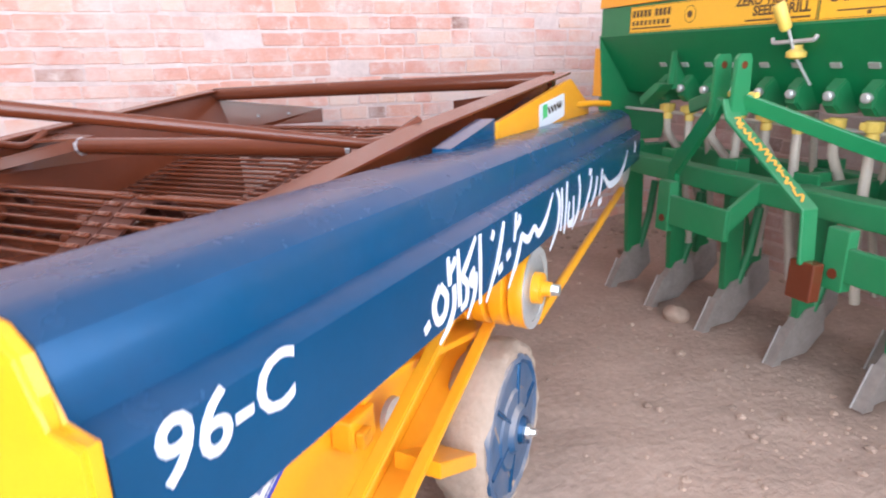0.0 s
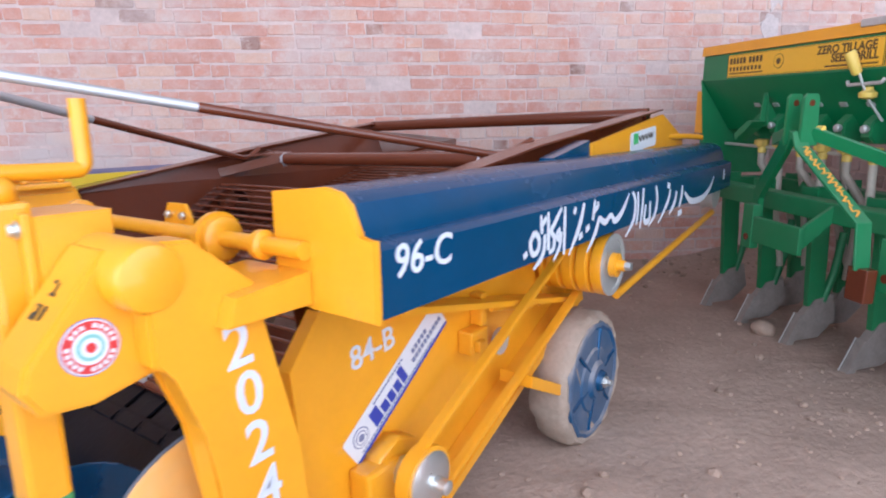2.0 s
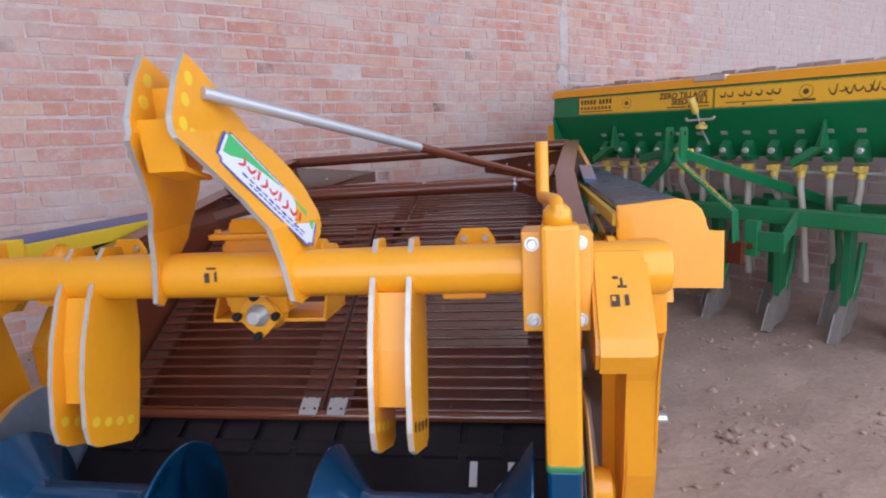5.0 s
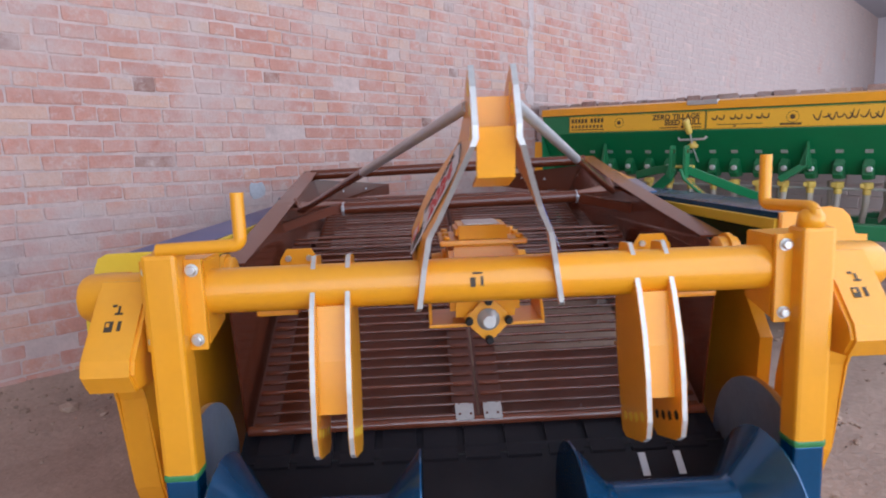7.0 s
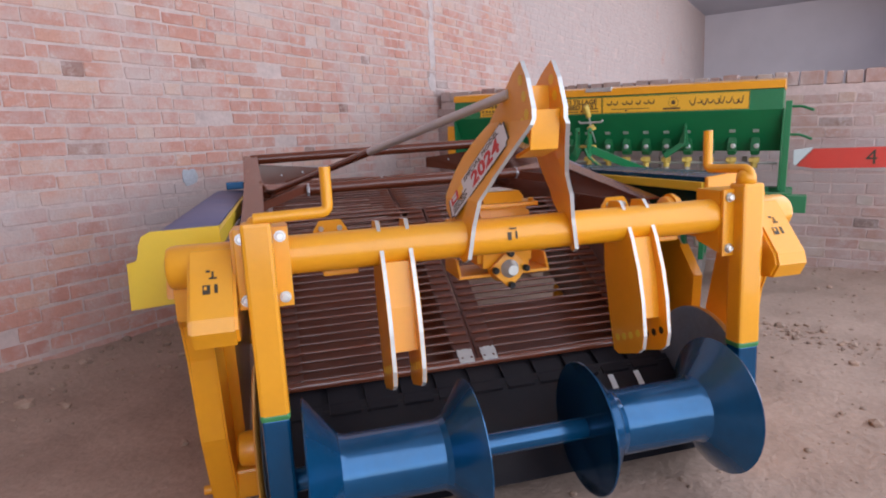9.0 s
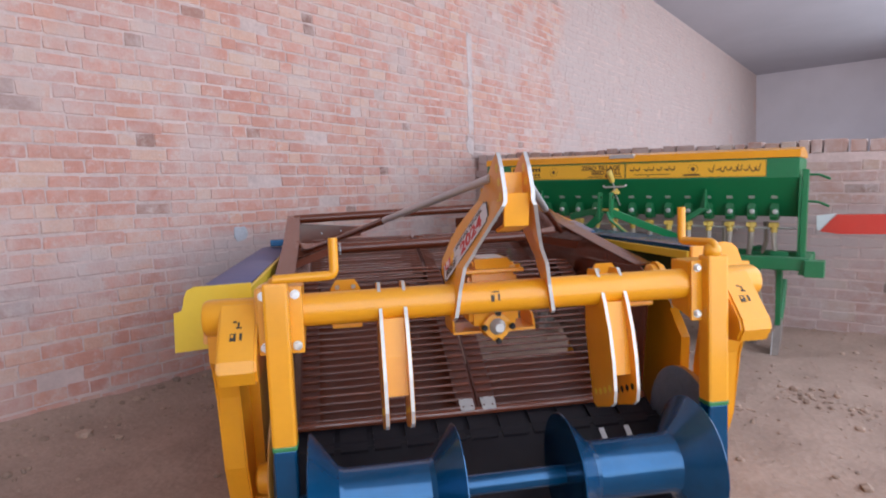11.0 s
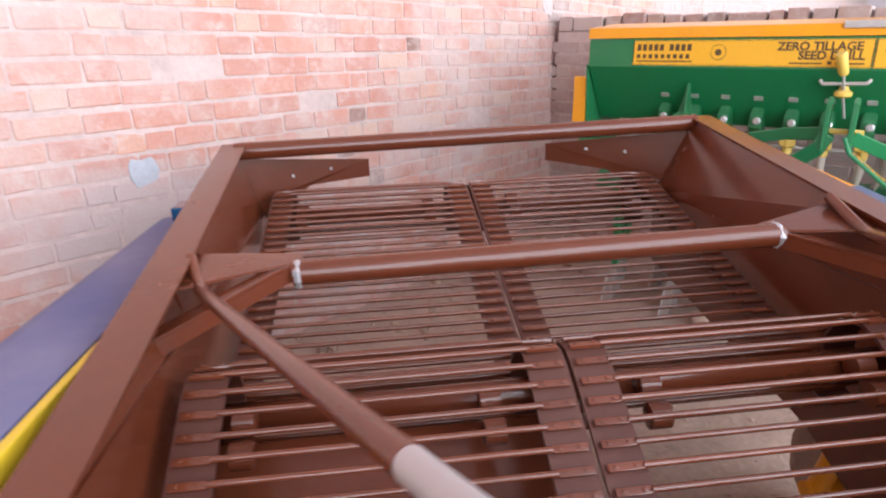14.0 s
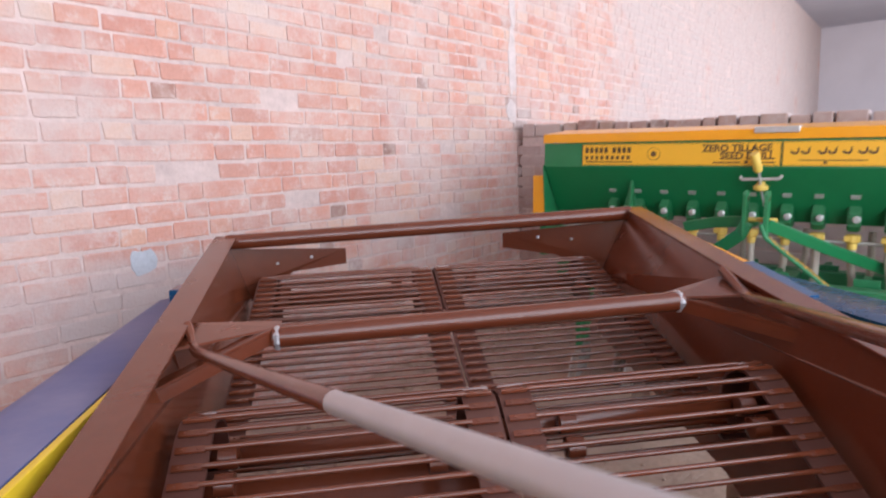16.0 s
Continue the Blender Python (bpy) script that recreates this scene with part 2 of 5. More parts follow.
def add_box(bm, lo, hi, bevel=0.004, m=None, index=0):
    lo, hi = Vector(lo), Vector(hi)
    r = bmesh.ops.create_cube(bm, size=1.0)
    vs = r["verts"]
    c, s = (lo + hi) / 2, hi - lo
    for v in vs:
        v.co = Vector((v.co.x * s.x, v.co.y * s.y, v.co.z * s.z)) + c
    faces = list({f for v in vs for f in v.link_faces})
    if bevel:
        b = bmesh.ops.bevel(bm, geom=list({e for v in vs for e in v.link_edges}), offset=bevel, segments=2, affect='EDGES', profile=0.6)
        faces = list(set(b["faces"]) | {f for f in faces if f.is_valid})
        vs = list({v for f in faces for v in f.verts})
    for f in faces:
        if f.is_valid:
            f.material_index = index
    if m is not None:
        bmesh.ops.transform(bm, matrix=m, verts=[v for v in vs if v.is_valid])
    return bm


def box(lo, hi, bevel=0.004, m=None):
    return add_box(bmesh.new(), lo, hi, bevel, m)


def frame_from(d):
    d = Vector(d).normalized()
    a = Vector((0, 0, 1)) if abs(d.z) < 0.9 else Vector((1, 0, 0))
    x = d.cross(a).normalized()
    return x, d.cross(x).normalized(), d


def add_pipe(bm, points, r, n=14, cap=True, index=0, radii=None):
    """A round bar through the points."""
    points = [Vector(p) for p in points]
    rings = []
    for i, p in enumerate(points):
        d = (points[min(i + 1, len(points) - 1)] - points[max(i - 1, 0)])
        x, y, d = frame_from(d)
        if rings:
            px = prev_x - d * prev_x.dot(d)
            x = px.normalized()
            y = d.cross(x)
        prev_x = x
        rr = radii[i] if radii else r
        rings.append([bm.verts.new(p + (x * math.cos(a) + y * math.sin(a)) * rr) for a in [2 * math.pi * k / n for k in range(n)]])
    for a, b in zip(rings, rings[1:]):
        for k in range(n):
            f = bm.faces.new((a[k], a[(k + 1) % n], b[(k + 1) % n], b[k]))
            f.smooth, f.material_index = True, index
    if cap:
        for ring in (rings[0][::-1], rings[-1]):
            bm.faces.new(ring).material_index = index
    return bm


def pipe(points, r, n=14, radii=None):
    return add_pipe(bmesh.new(), points, r, n, radii=radii)


def bend(points, radius=0.03, steps=5):
    """Rounds the inner corners of a path."""
    pts = [Vector(p) for p in points]
    out = [pts[0]]
    for a, b, c in zip(pts, pts[1:], pts[2:]):
        u, w = (a - b).normalized(), (c - b).normalized()
        p, q = b + u * radius, b + w * radius
        for k in range(steps + 1):
            t = k / steps
            out.append((1 - t) ** 2 * p + 2 * t * (1 - t) * b + t * t * q)
    return out + [pts[-1]]


def add_prism(bm, poly, axis, a, b, bevel=0.0, side_index=0, holes=()):
    """A flat plate: the outline poly in the two other axes, from a to b along axis. side_index: the material of its cut edges."""
    def at(p, k):
        return {"x": (k, p[0], p[1]), "y": (p[0], k, p[1]), "z": (p[0], p[1], k)}[axis]
    va = [bm.verts.new(at(p, a)) for p in poly]
    vb = [bm.verts.new(at(p, b)) for p in poly]
    fs = [bm.faces.new(va), bm.faces.new(vb[::-1])]
    n = len(poly)
    for i in range(n):
        f = bm.faces.new((va[i], vb[i], vb[(i + 1) % n], va[(i + 1) % n]))
        f.material_index = side_index
        fs.append(f)
    if bevel:
        es = list({e for f in fs[:2] for e in f.edges})
        bmesh.ops.bevel(bm, geom=es, offset=bevel, segments=2, affect='EDGES')
    return bm


def prism(poly, axis, a, b, bevel=0.0, side_index=0):
    return add_prism(bmesh.new(), poly, axis, a, b, bevel, side_index)


def add_lathe(bm, profile, centre, axis="x", n=36, index=0, wobble=0.0):
    """Turns the profile of (along, radius) about an axis through centre."""
    c = Vector(centre)
    rings = []
    for al, r in profile:
        ring = []
        for k in range(n):
            a = 2 * math.pi * k / n
            rr = r * (1 + wobble * noise.noise((k * 0.9, al * 9, r * 7))) if wobble else r
            p = {"x": (al, rr * math.cos(a), rr * math.sin(a)), "y": (rr * math.cos(a), al, rr * math.sin(a)), "z": (rr * math.cos(a), rr * math.sin(a), al)}[axis]
            ring.append(bm.verts.new(c + Vector(p)))
        rings.append(ring)
    for a, b in zip(rings, rings[1:]):
        for k in range(n):
            f = bm.faces.new((a[k], a[(k + 1) % n], b[(k + 1) % n], b[k]))
            f.smooth, f.material_index = True, index
    for ring in (rings[0], rings[-1]):
        f = bm.faces.new(ring)
        f.material_index = index
    return bm


def lathe(profile, centre, axis="x", n=36, wobble=0.0):
    return add_lathe(bmesh.new(), profile, centre, axis, n, wobble=wobble)


def add_sheet(bm, line, axis, a, b, thick, index=0, cuts=1):
    """A folded sheet: the open outline line, from a to b along axis, thick metres."""
    pts = [Vector((p[0], p[1])) for p in line]
    nor = []
    for i in range(len(pts)):
        d = (pts[min(i + 1, len(pts) - 1)] - pts[max(i - 1, 0)]).normalized()
        nor.append(Vector((-d.y, d.x)))
    inner = [p + n * thick for p, n in zip(pts, nor)]
    return add_prism_quads(bm, pts, inner, axis, a, b, index)


def add_prism_quads(bm, outer, inner, axis, a, b, index=0):
    def at(p, k):
        return {"x": (k, p[0], p[1]), "y": (p[0], k, p[1]), "z": (p[0], p[1], k)}[axis]
    rows = [[bm.verts.new(at(p, k)) for p in line] for line in (outer, inner) for k in (a, b)]
    oa, ob_, ia, ib = rows
    n = len(outer)
    for i in range(n - 1):
        for q in ((oa[i], oa[i + 1], ob_[i + 1], ob_[i]), (ia[i], ib[i], ib[i + 1], ia[i + 1]), (oa[i], ia[i], ia[i + 1], oa[i + 1]), (ob_[i], ob_[i + 1], ib[i + 1], ib[i])):
            bm.faces.new(q).material_index = index
    for i in (0, n - 1):
        bm.faces.new((oa[i], ob_[i], ib[i], ia[i])).material_index = index
    return bm


def letters(text, size, m, mat, parent, name="lettering", depth=0.0008, shear=0.0, bold=0.0):
    """Words in the built-in font as a thin mesh at the pose m."""
    cu = bpy.data.curves.new(name, 'FONT')
    cu.body, cu.size, cu.extrude, cu.align_x, cu.align_y, cu.shear, cu.offset, cu.resolution_u = text, size, depth, 'CENTER', 'CENTER', shear, bold, 3
    tmp = new(name, cu)
    me = bpy.data.meshes.new_from_object(tmp.evaluated_get(bpy.context.evaluated_depsgraph_get()))
    bpy.data.objects.remove(tmp)
    bpy.data.curves.remove(cu)
    me.transform(m)
    me.materials.clear()
    me.materials.append(mat)
    ob = new(name, me)
    ob.parent = parent
    return ob


def plane_pose(origin, right, upward):
    """A pose whose x runs along right and y along upward."""
    x = Vector(right).normalized()
    z = x.cross(Vector(upward)).normalized()
    y = z.cross(x)
    m = Matrix((x, y, z)).transposed().to_4x4()
    m.translation = Vector(origin)
    return m


def ribbons(strokes, m, mat, parent, name, thick=0.001):
    """Brush strokes: each a list of (x, y, half width), flat on the plane of the pose m."""
    for st in strokes:
        bm = bmesh.new()
        pts = []
        n = len(st)
        for i in range(n - 1):
            p0, p1, p2, p3 = st[max(i - 1, 0)], st[i], st[i + 1], st[min(i + 2, n - 1)]
            for k in range(5):
                t = k / 5
                pts.append([0.5 * (2 * p1[j] + (p2[j] - p0[j]) * t + (2 * p0[j] - 5 * p1[j] + 4 * p2[j] - p3[j]) * t * t + (3 * p1[j] - p0[j] - 3 * p2[j] + p3[j]) * t ** 3) for j in range(3)])
        pts.append(list(st[-1]))
        prev = None
        for i, (x, y, w) in enumerate(pts):
            a, b = pts[max(i - 1, 0)], pts[min(i + 1, len(pts) - 1)]
            d = Vector((b[0] - a[0], b[1] - a[1]))
            if d.length < 1e-6:
                continue
            d.normalize()
            nrm = Vector((-d.y, d.x)) * max(w, 0.0004)
            lo = [bm.verts.new((x + nrm.x, y + nrm.y, 0)), bm.verts.new((x - nrm.x, y - nrm.y, 0)), bm.verts.new((x + nrm.x, y + nrm.y, thick)), bm.verts.new((x - nrm.x, y - nrm.y, thick))]
            if prev:
                for q in ((0, 1, 1, 0), (2, 3, 3, 2), (0, 2, 2, 0), (1, 3, 3, 1)):
                    bm.faces.new((prev[q[0]], prev[q[1]], lo[q[2]], lo[q[3]]))
            else:
                bm.faces.new((lo[0], lo[1], lo[3], lo[2]))
            prev = lo
        bm.faces.new((prev[0], prev[1], prev[3], prev[2]))
        bm.transform(m)
        part(name, bm, mat, parent)


def bars(rows, m, mat, parent, name="lettering_bar", thick=0.0008):
    """Unreadable writing: plain bars, each (x0, y0, x1, y1), on the plane of the pose m."""
    for x0, y0, x1, y1 in rows:
        part(name, box((x0, y0, 0), (x1, y1, thick), 0, m), mat, parent)


def panel(w, h, m, mat, parent, name, thick=0.0015, corner=0.004):
    bm = bmesh.new()
    add_box(bm, (-w / 2, -h / 2, 0), (w / 2, h / 2, thick), 0)
    bmesh.ops.bevel(bm, geom=[e for e in bm.edges if abs(e.verts[0].co.z - e.verts[1].co.z) > thick / 2], offset=corner, segments=3, affect='EDGES')
    bm.transform(m)
    return part(name, bm, mat, parent)


# ---- large structure ----
WALL_Y = 2.895
FLOOR_X, FLOOR_Y = (-9.0, 24.0), (-60.0, 3.2)


def ground_height(x, y):
    h = 0.014 * noise.noise((x * 1.3, y * 1.3, 0)) + 0.008 * noise.noise((x * 5, y * 5, 3)) + 0.012 * noise.noise((x * 12, y * 12, 7)) + 0.014 * noise.noise((x * 3.1, y * 3.1, 11))
    foot = max(0.0, 1 - (WALL_Y - y) / 0.75)
    return h + 0.16 * foot * foot * (0.7 + 0.6 * noise.noise((x * 1.1, 5, 2)))


def ground():
    bm = bmesh.new()
    xs = [-60, -30, -14, -9, -6, -4] + [-3 + 0.06 * i for i in range(151)] + [6.5, 7, 8, 10, 14, 20, 30, 60]
    ys = [-60, -30, -16, -10, -7, -5, -4] + [-3 + 0.06 * i for i in range(100)] + [3.1, 4, 12, 60]
    grid = [[bm.verts.new((x, y, ground_height(x, y) if y < 3.1 else -0.02)) for x in xs] for y in ys]
    for a, b in zip(grid, grid[1:]):
        for i in range(len(xs) - 1):
            bm.faces.new((a[i], a[i + 1], b[i + 1], b[i])).smooth = True
    return tagged(link("ground", bm, SOIL), "dry pale brown earth floor with scuffs and crumbs", "earth floor", kind="structure")


ground()


def clods():
    bm = bmesh.new()
    rng = random.Random(4)
    for i in range(2600):
        if i < 1500:
            x, y = rng.uniform(-0.5, 4.6), rng.uniform(-2.2, 1.6)
        else:
            x = rng.uniform(-2.5, 4.2)
            y = WALL_Y - abs(rng.gauss(0, 0.35)) - 0.03
        r = min(0.003 + rng.expovariate(1 / 0.004), 0.035) * (1.5 if i >= 1500 else 1)
        n = len(bm.verts)
        made = bmesh.ops.create_icosphere(bm, subdivisions=1, radius=r)["verts"]
        if i % 9 == 0:
            cx, cy, spread = ((2.35, -0.62, 0.10), (2.2, -0.95, 0.12), (2.9, 0.35, 0.2), (1.9, -0.2, 0.15))[(i // 9) % 4]
            x, y = cx + rng.gauss(0, spread), cy + rng.gauss(0, spread)
        z = ground_height(x, y)
        for v in made:
            v.co *= 1 + 0.35 * noise.noise(v.co * (1.1 / r) + Vector((i, 0, 0)))
            v.co = Vector((v.co.x + x, v.co.y + y, v.co.z * 0.7 + z + r * 0.25))
    return tagged(link("soil_clods", bm, CLOD), "crumbs and lumps of dry soil on the floor", "soil clods", kind="stuff")


clods()


def wall_slab(name, x0, x1, y0, y1, z0, z1, mat, label):
    return tagged(link(name, box((x0, y0, z0), (x1, y1, z1), 0), mat), label, "wall", kind="structure")


wall_north = wall_slab("wall_north", -9.0, 22.0, WALL_Y, WALL_Y + 0.25, -0.1, 5.6, MORTAR, "tall wall of pinkish red bricks with smeared pale mortar")
wall_slab("wall_east", 22.0, 22.25, -2.6, WALL_Y + 0.25, -0.1, 5.6, PLASTER, "plain grey plastered end wall of the shed")
tagged(link("ceiling", box((-9.0, -2.6, 4.9), (22.25, WALL_Y + 0.25, 5.05), 0), ROOFING), "dark grey roof sheet over the shed", "ceiling", kind="structure")

# unseen wall added to close the side, dark to hold back bounced light
tagged(link("wall_west", box((-6.75, -2.6, -0.1), (-6.5, WALL_Y, 4.9), 0), DARK_SIDE_WALL), "unseen side wall of the shed, kept dark to cut bounced light", "wall", kind="structure")
# ---- potato digger: x across, y to the rear, z up ----
DIGGER = pose(0, 0, 0, 0, 0, -44)
dig = thing("potato_digger", "yellow and blue potato digger with brown rod conveyor", "potato digger", DIGGER)


def digger_frame():
    tube = smooth(part("main_tube", lathe([(-0.70, 0.046), (-0.695, 0.053), (0.695, 0.053), (0.70, 0.046)], (0, 0.06, 0.918), "x", 32), YELLOW, dig))
    # weld collars and the three warning marks on the tube
    for u, rows in ((-0.035, ((-0.018, -0.014, -0.006, 0.008), (0.006, -0.012, 0.012, 0.010), (-0.012, 0.016, 0.010, 0.020))),):
        bars(rows, plane_pose((u, 0.0065, 0.925), (1, 0, 0), (0, 0.1, 1)), INK, tube, "warning_mark")
    for s in (-1, 1):
        # clamp plates, post, jack screw
        part("clamp_plate", box((s * 0.655, -0.004, 0.795), (s * 0.792, 0.010, 1.005), 0.003) if s > 0 else box((-0.792, -0.004, 0.795), (-0.655, 0.010, 1.005), 0.003), YELLOW, dig)
        part("clamp_housing", prism([(0.0105, 0.80), (0.13, 0.83), (0.13, 1.0), (0.0105, 1.0)], "x", *sorted((s * 0.655, s * 0.80)), 0.004), YELLOW, dig)
        for u in (0.676, 0.772):
            for z in (0.980, 0.820):
                bolt_bm = bmesh.new()
                add_lathe(bolt_bm, [(-0.005, 0.015), (-0.008, 0.015)], (s * u, 0, z), "y", 14)
                add_lathe(bolt_bm, [(-0.008, 0.0115), (-0.016, 0.0115), (-0.018, 0.009)], (s * u, 0, z), "y", 6)
                part("bolt", bolt_bm, ZINC, dig)
        post = part("post", box((s * 0.732 - 0.038, -0.045, 0.505), (s * 0.732 + 0.038, 0.022, 1.022), 0.010), YELLOW, dig)
        part("post_foot", box((s * 0.732 - 0.036, -0.043, 0.20), (s * 0.732 + 0.036, 0.020, 0.5045), 0.008), ROLLER_BLUE, dig, "blue painted lower end of the post")
        part("paint_overlap", box((s * 0.732 - 0.0388, -0.0458, 0.497), (s * 0.732 + 0.0388, 0.0228, 0.520), 0.009), OVERLAP, post, "green band where yellow and blue paint overlap")
        top = 1.06 if s > 0 else 1.035
        part("jack_cap", lathe([(1.018, 0.030), (top - 0.012, 0.028), (top, 0.018)], (s * 0.728, -0.012, 0), "z", 18), YELLOW, post)
        h = 1.185 if s > 0 else 1.15
        if s > 0:
            path = [(0.728, -0.025, top - 0.004), (0.728, -0.02, top + 0.006), (0.703, 0.137, 1.062), (0.703, 0.137, h)]
        else:
            path = [(-0.735, -0.03, top - 0.004), (-0.552, -0.042, top + 0.002), (-0.552, -0.042, h)]
        smooth(part("crank_handle", pipe(bend(path, 0.02), 0.0145, 14), YELLOW, post))
        # lower hitch plates with bare cut edges
        outline = [(0.118, 0.985), (0.06, 0.990), (0.035, 0.965), (-0.012, 0.88), (-0.048, 0.79), (-0.070, 0.70), (-0.082, 0.60), (-0.075, 0.558), (-0.05, 0.538), (0.06, 0.500), (0.088, 0.508), (0.110, 0.60), (0.145, 0.76), (0.150, 0.90)]
        for u in (0.335, 0.415):
            plate = part("hitch_plate", prism(outline, "x", *sorted((s * (u - 0.0065), s * (u + 0.0065))), 0.0012, 1), [YELLOW, STEEL], dig)
            rows = [(-0.050 + 0.038 * k, 0.600 - 0.018 * k + 0.001 * k * k) for k in range(4)]
            for y, z in rows:
                # solid discs: black paints a hole's shade, lemon a hole that catches light
                smooth(part("pin_hole", lathe([(-0.0072, 0.0115), (0.0072, 0.0115)], (s * u, y, z), "x", 16), BLACK if s > 0 and u > 0.35 else LEMON, plate))
        part("hitch_web", prism([(0.10, 0.88), (0.01, 0.88), (-0.025, 0.76), (-0.04, 0.64), (-0.03, 0.635), (-0.01, 0.76), (0.10, 0.84)], "x", *sorted((s * 0.3417, s * 0.4083))), YELLOW, dig)
        # tube saddle behind the hitch
        smooth(part("bearing_block", lathe([(-0.03, 0.040), (-0.026, 0.046), (-0.004, 0.046), (-0.004, 0.056), (0.010, 0.056), (0.010, 0.046), (0.026, 0.046), (0.03, 0.040)], (s * 0.725, 0.372, 0.905), "x", 20), YELLOW, dig))
        plate = part("bearing_plate", prism([(-0.06, 0.862), (0.06, 0.862), (0.055, 0.93), (0.035, 0.962), (-0.035, 0.962), (-0.055, 0.93)], "y", 0.405, 0.415, 0.002), YELLOW, dig)
        plate.location.x = s * 0.52
        for dx in (-0.03, 0.03):
            part("plate_bolt", lathe([(0.4045, 0.010), (0.396, 0.009)], (dx, 0, 0.935), "y", 6), ZINC, plate)
        part("bearing_foot", box((s * 0.52 - 0.05, 0.10, 0.84), (s * 0.52 + 0.05, 0.42, 0.862), 0.006), YELLOW, dig)


def a_frame():
    """The upper hitch: two bent plates leaning forward that close up towards their tips."""
    outline = [(-0.13, 1.385), (-0.165, 1.34), (-0.198, 1.265), (-0.196, 1.225), (-0.135, 1.165), (-0.070, 1.095), (-0.034, 1.035), (-0.014, 0.96), (-0.006, 0.868), (0.02, 0.855), (0.05, 0.868), (0.075, 0.93), (0.118, 0.962), (0.165, 0.995), (0.182, 1.045), (0.174, 1.11), (0.135, 1.20), (0.062, 1.27), (-0.02, 1.325), (-0.075, 1.36)]

    def out(z):
        if z > 1.24:
            return 0.042
        if z > 1.03:
            return 0.042 + (1.24 - z) / 0.21 * 0.090
        return 0.132 + (1.03 - max(z, 0.87)) / 0.16 * 0.023

    def surf(y, z, s=-1):
        """Half the gap between the plates: they close up to the top and toe in to the front."""
        return out(z) + 0.16 * max(0.0, y + 0.06) * min(1.0, max(0.0, (1.30 - z) / 0.15))

    for s in (-1, 1):
        bm = bmesh.new()
        add_prism(bm, outline, "x", -0.006, 0.006, 0, 1)
        for co, no in (((0, 0, 1.30), (0, 0, 1)), ((0, 0, 1.24), (0, 0, 1)), ((0, 0, 1.15), (0, 0, 1)), ((0, 0, 1.03), (0, 0, 1)), ((0, -0.06, 0), (0, 1, 0)), ((0, 0.05, 0), (0, 1, 0))):
            bmesh.ops.bisect_plane(bm, geom=bm.verts[:] + bm.edges[:] + bm.faces[:], plane_co=co, plane_no=no)
        for v in bm.verts:
            v.co.x += s * surf(v.co.y, v.co.z, s) - 0.008
        plate = part("upper_hitch_plate", bm, [YELLOW, STEEL], dig)
        for y, z in ((-0.128, 1.338), (-0.148, 1.297), (-0.163, 1.252), (-0.135, 1.232)):
            # holes are solid lemon discs, the light in them painted as colour
            smooth(part("pin_hole", lathe([(-0.0068, 0.0135), (0.0068, 0.0135)], (s * 0.042 - 0.008, y, z), "x", 16), LEMON, plate))
        # sticker along the outer face

        def on(y, z, lift=0.011):
            return Vector((s * (surf(y, z, s) + lift) - 0.008, y, z))
        low, high = on(0.118, 1.0), on(-0.055, 1.215)
        mid, along = (low + high) / 2, (high - low)
        normal = along.cross(on(0.085, 1.14) - on(0.01, 1.06)).normalized()
        if normal.x * s < 0:
            normal = -normal
        if s < 0:
            m = plane_pose(mid, along, normal.cross(along))
        else:
            m = plane_pose(mid, -along, normal.cross(-along))
        L = along.length * 1.0
        edge = panel(L + 0.012, 0.104, m, NAVY if s > 0 else INK, plate, "sticker_edge", 0.0006, 0.014)
        st = panel(L, 0.094, m @ Matrix.Translation((0, 0, 0.0006)), STICKER, plate, "sticker", 0.001, 0.012)
        rim = m @ Matrix.Translation((0, 0, 0.0012))
        if s < 0:
            letters("2024", 0.072, rim @ Matrix.Translation((0.042, -0.012, 0.0008)), RED, st, bold=0.0022)
            letters("SPECIAL MODEL", 0.026, rim @ Matrix.Translation((0.03, 0.031, 0.0008)), INK, st)
            bars([(-L * 0.47, 0.0, -L * 0.34, 0.036)], rim @ Matrix.Translation((0, 0, 0.0006)), RED, st, "sticker_block")
            bars([(-L * 0.44, 0.008, -L * 0.37, 0.018), (-L * 0.44, 0.023, -L * 0.37, 0.030)], rim @ Matrix.Translation((0, 0, 0.0014)), STICKER, st, "lettering_bar")
            bars([(-L * 0.46, -0.010 - 0.009 * k, -L * (0.20 + 0.03 * (k % 2)), -0.006 - 0.009 * k) for k in range(4)], rim @ Matrix.Translation((0, 0, 0.0006)), INK, st)
            bars([(-L * 0.33, 0.006, -L * 0.25, 0.034)], rim @ Matrix.Translation((0, 0, 0.0006)), SIGN, st, "sticker_block")
        else:
            up = rim @ Matrix.Translation((0, 0, 0.0006))
            wedge = bmesh.new()
            add_prism(wedge, [(-L * 0.48, 0.042), (L * 0.10, 0.042), (-L * 0.10, 0.030), (-L * 0.30, 0.014), (-L * 0.41, -0.012), (-L * 0.48, -0.02)], "z", 0, 0.0008)
            wedge.transform(up)
            part("sticker_block", wedge, LEAF, st)
            wedge = bmesh.new()
            add_prism(wedge, [(L * 0.20, 0.042), (L * 0.48, 0.042), (L * 0.48, 0.005), (L * 0.42, 0.026)], "z", 0, 0.0008)
            wedge.transform(up)
            part("sticker_block", wedge, LEAF, st)
            marks = []
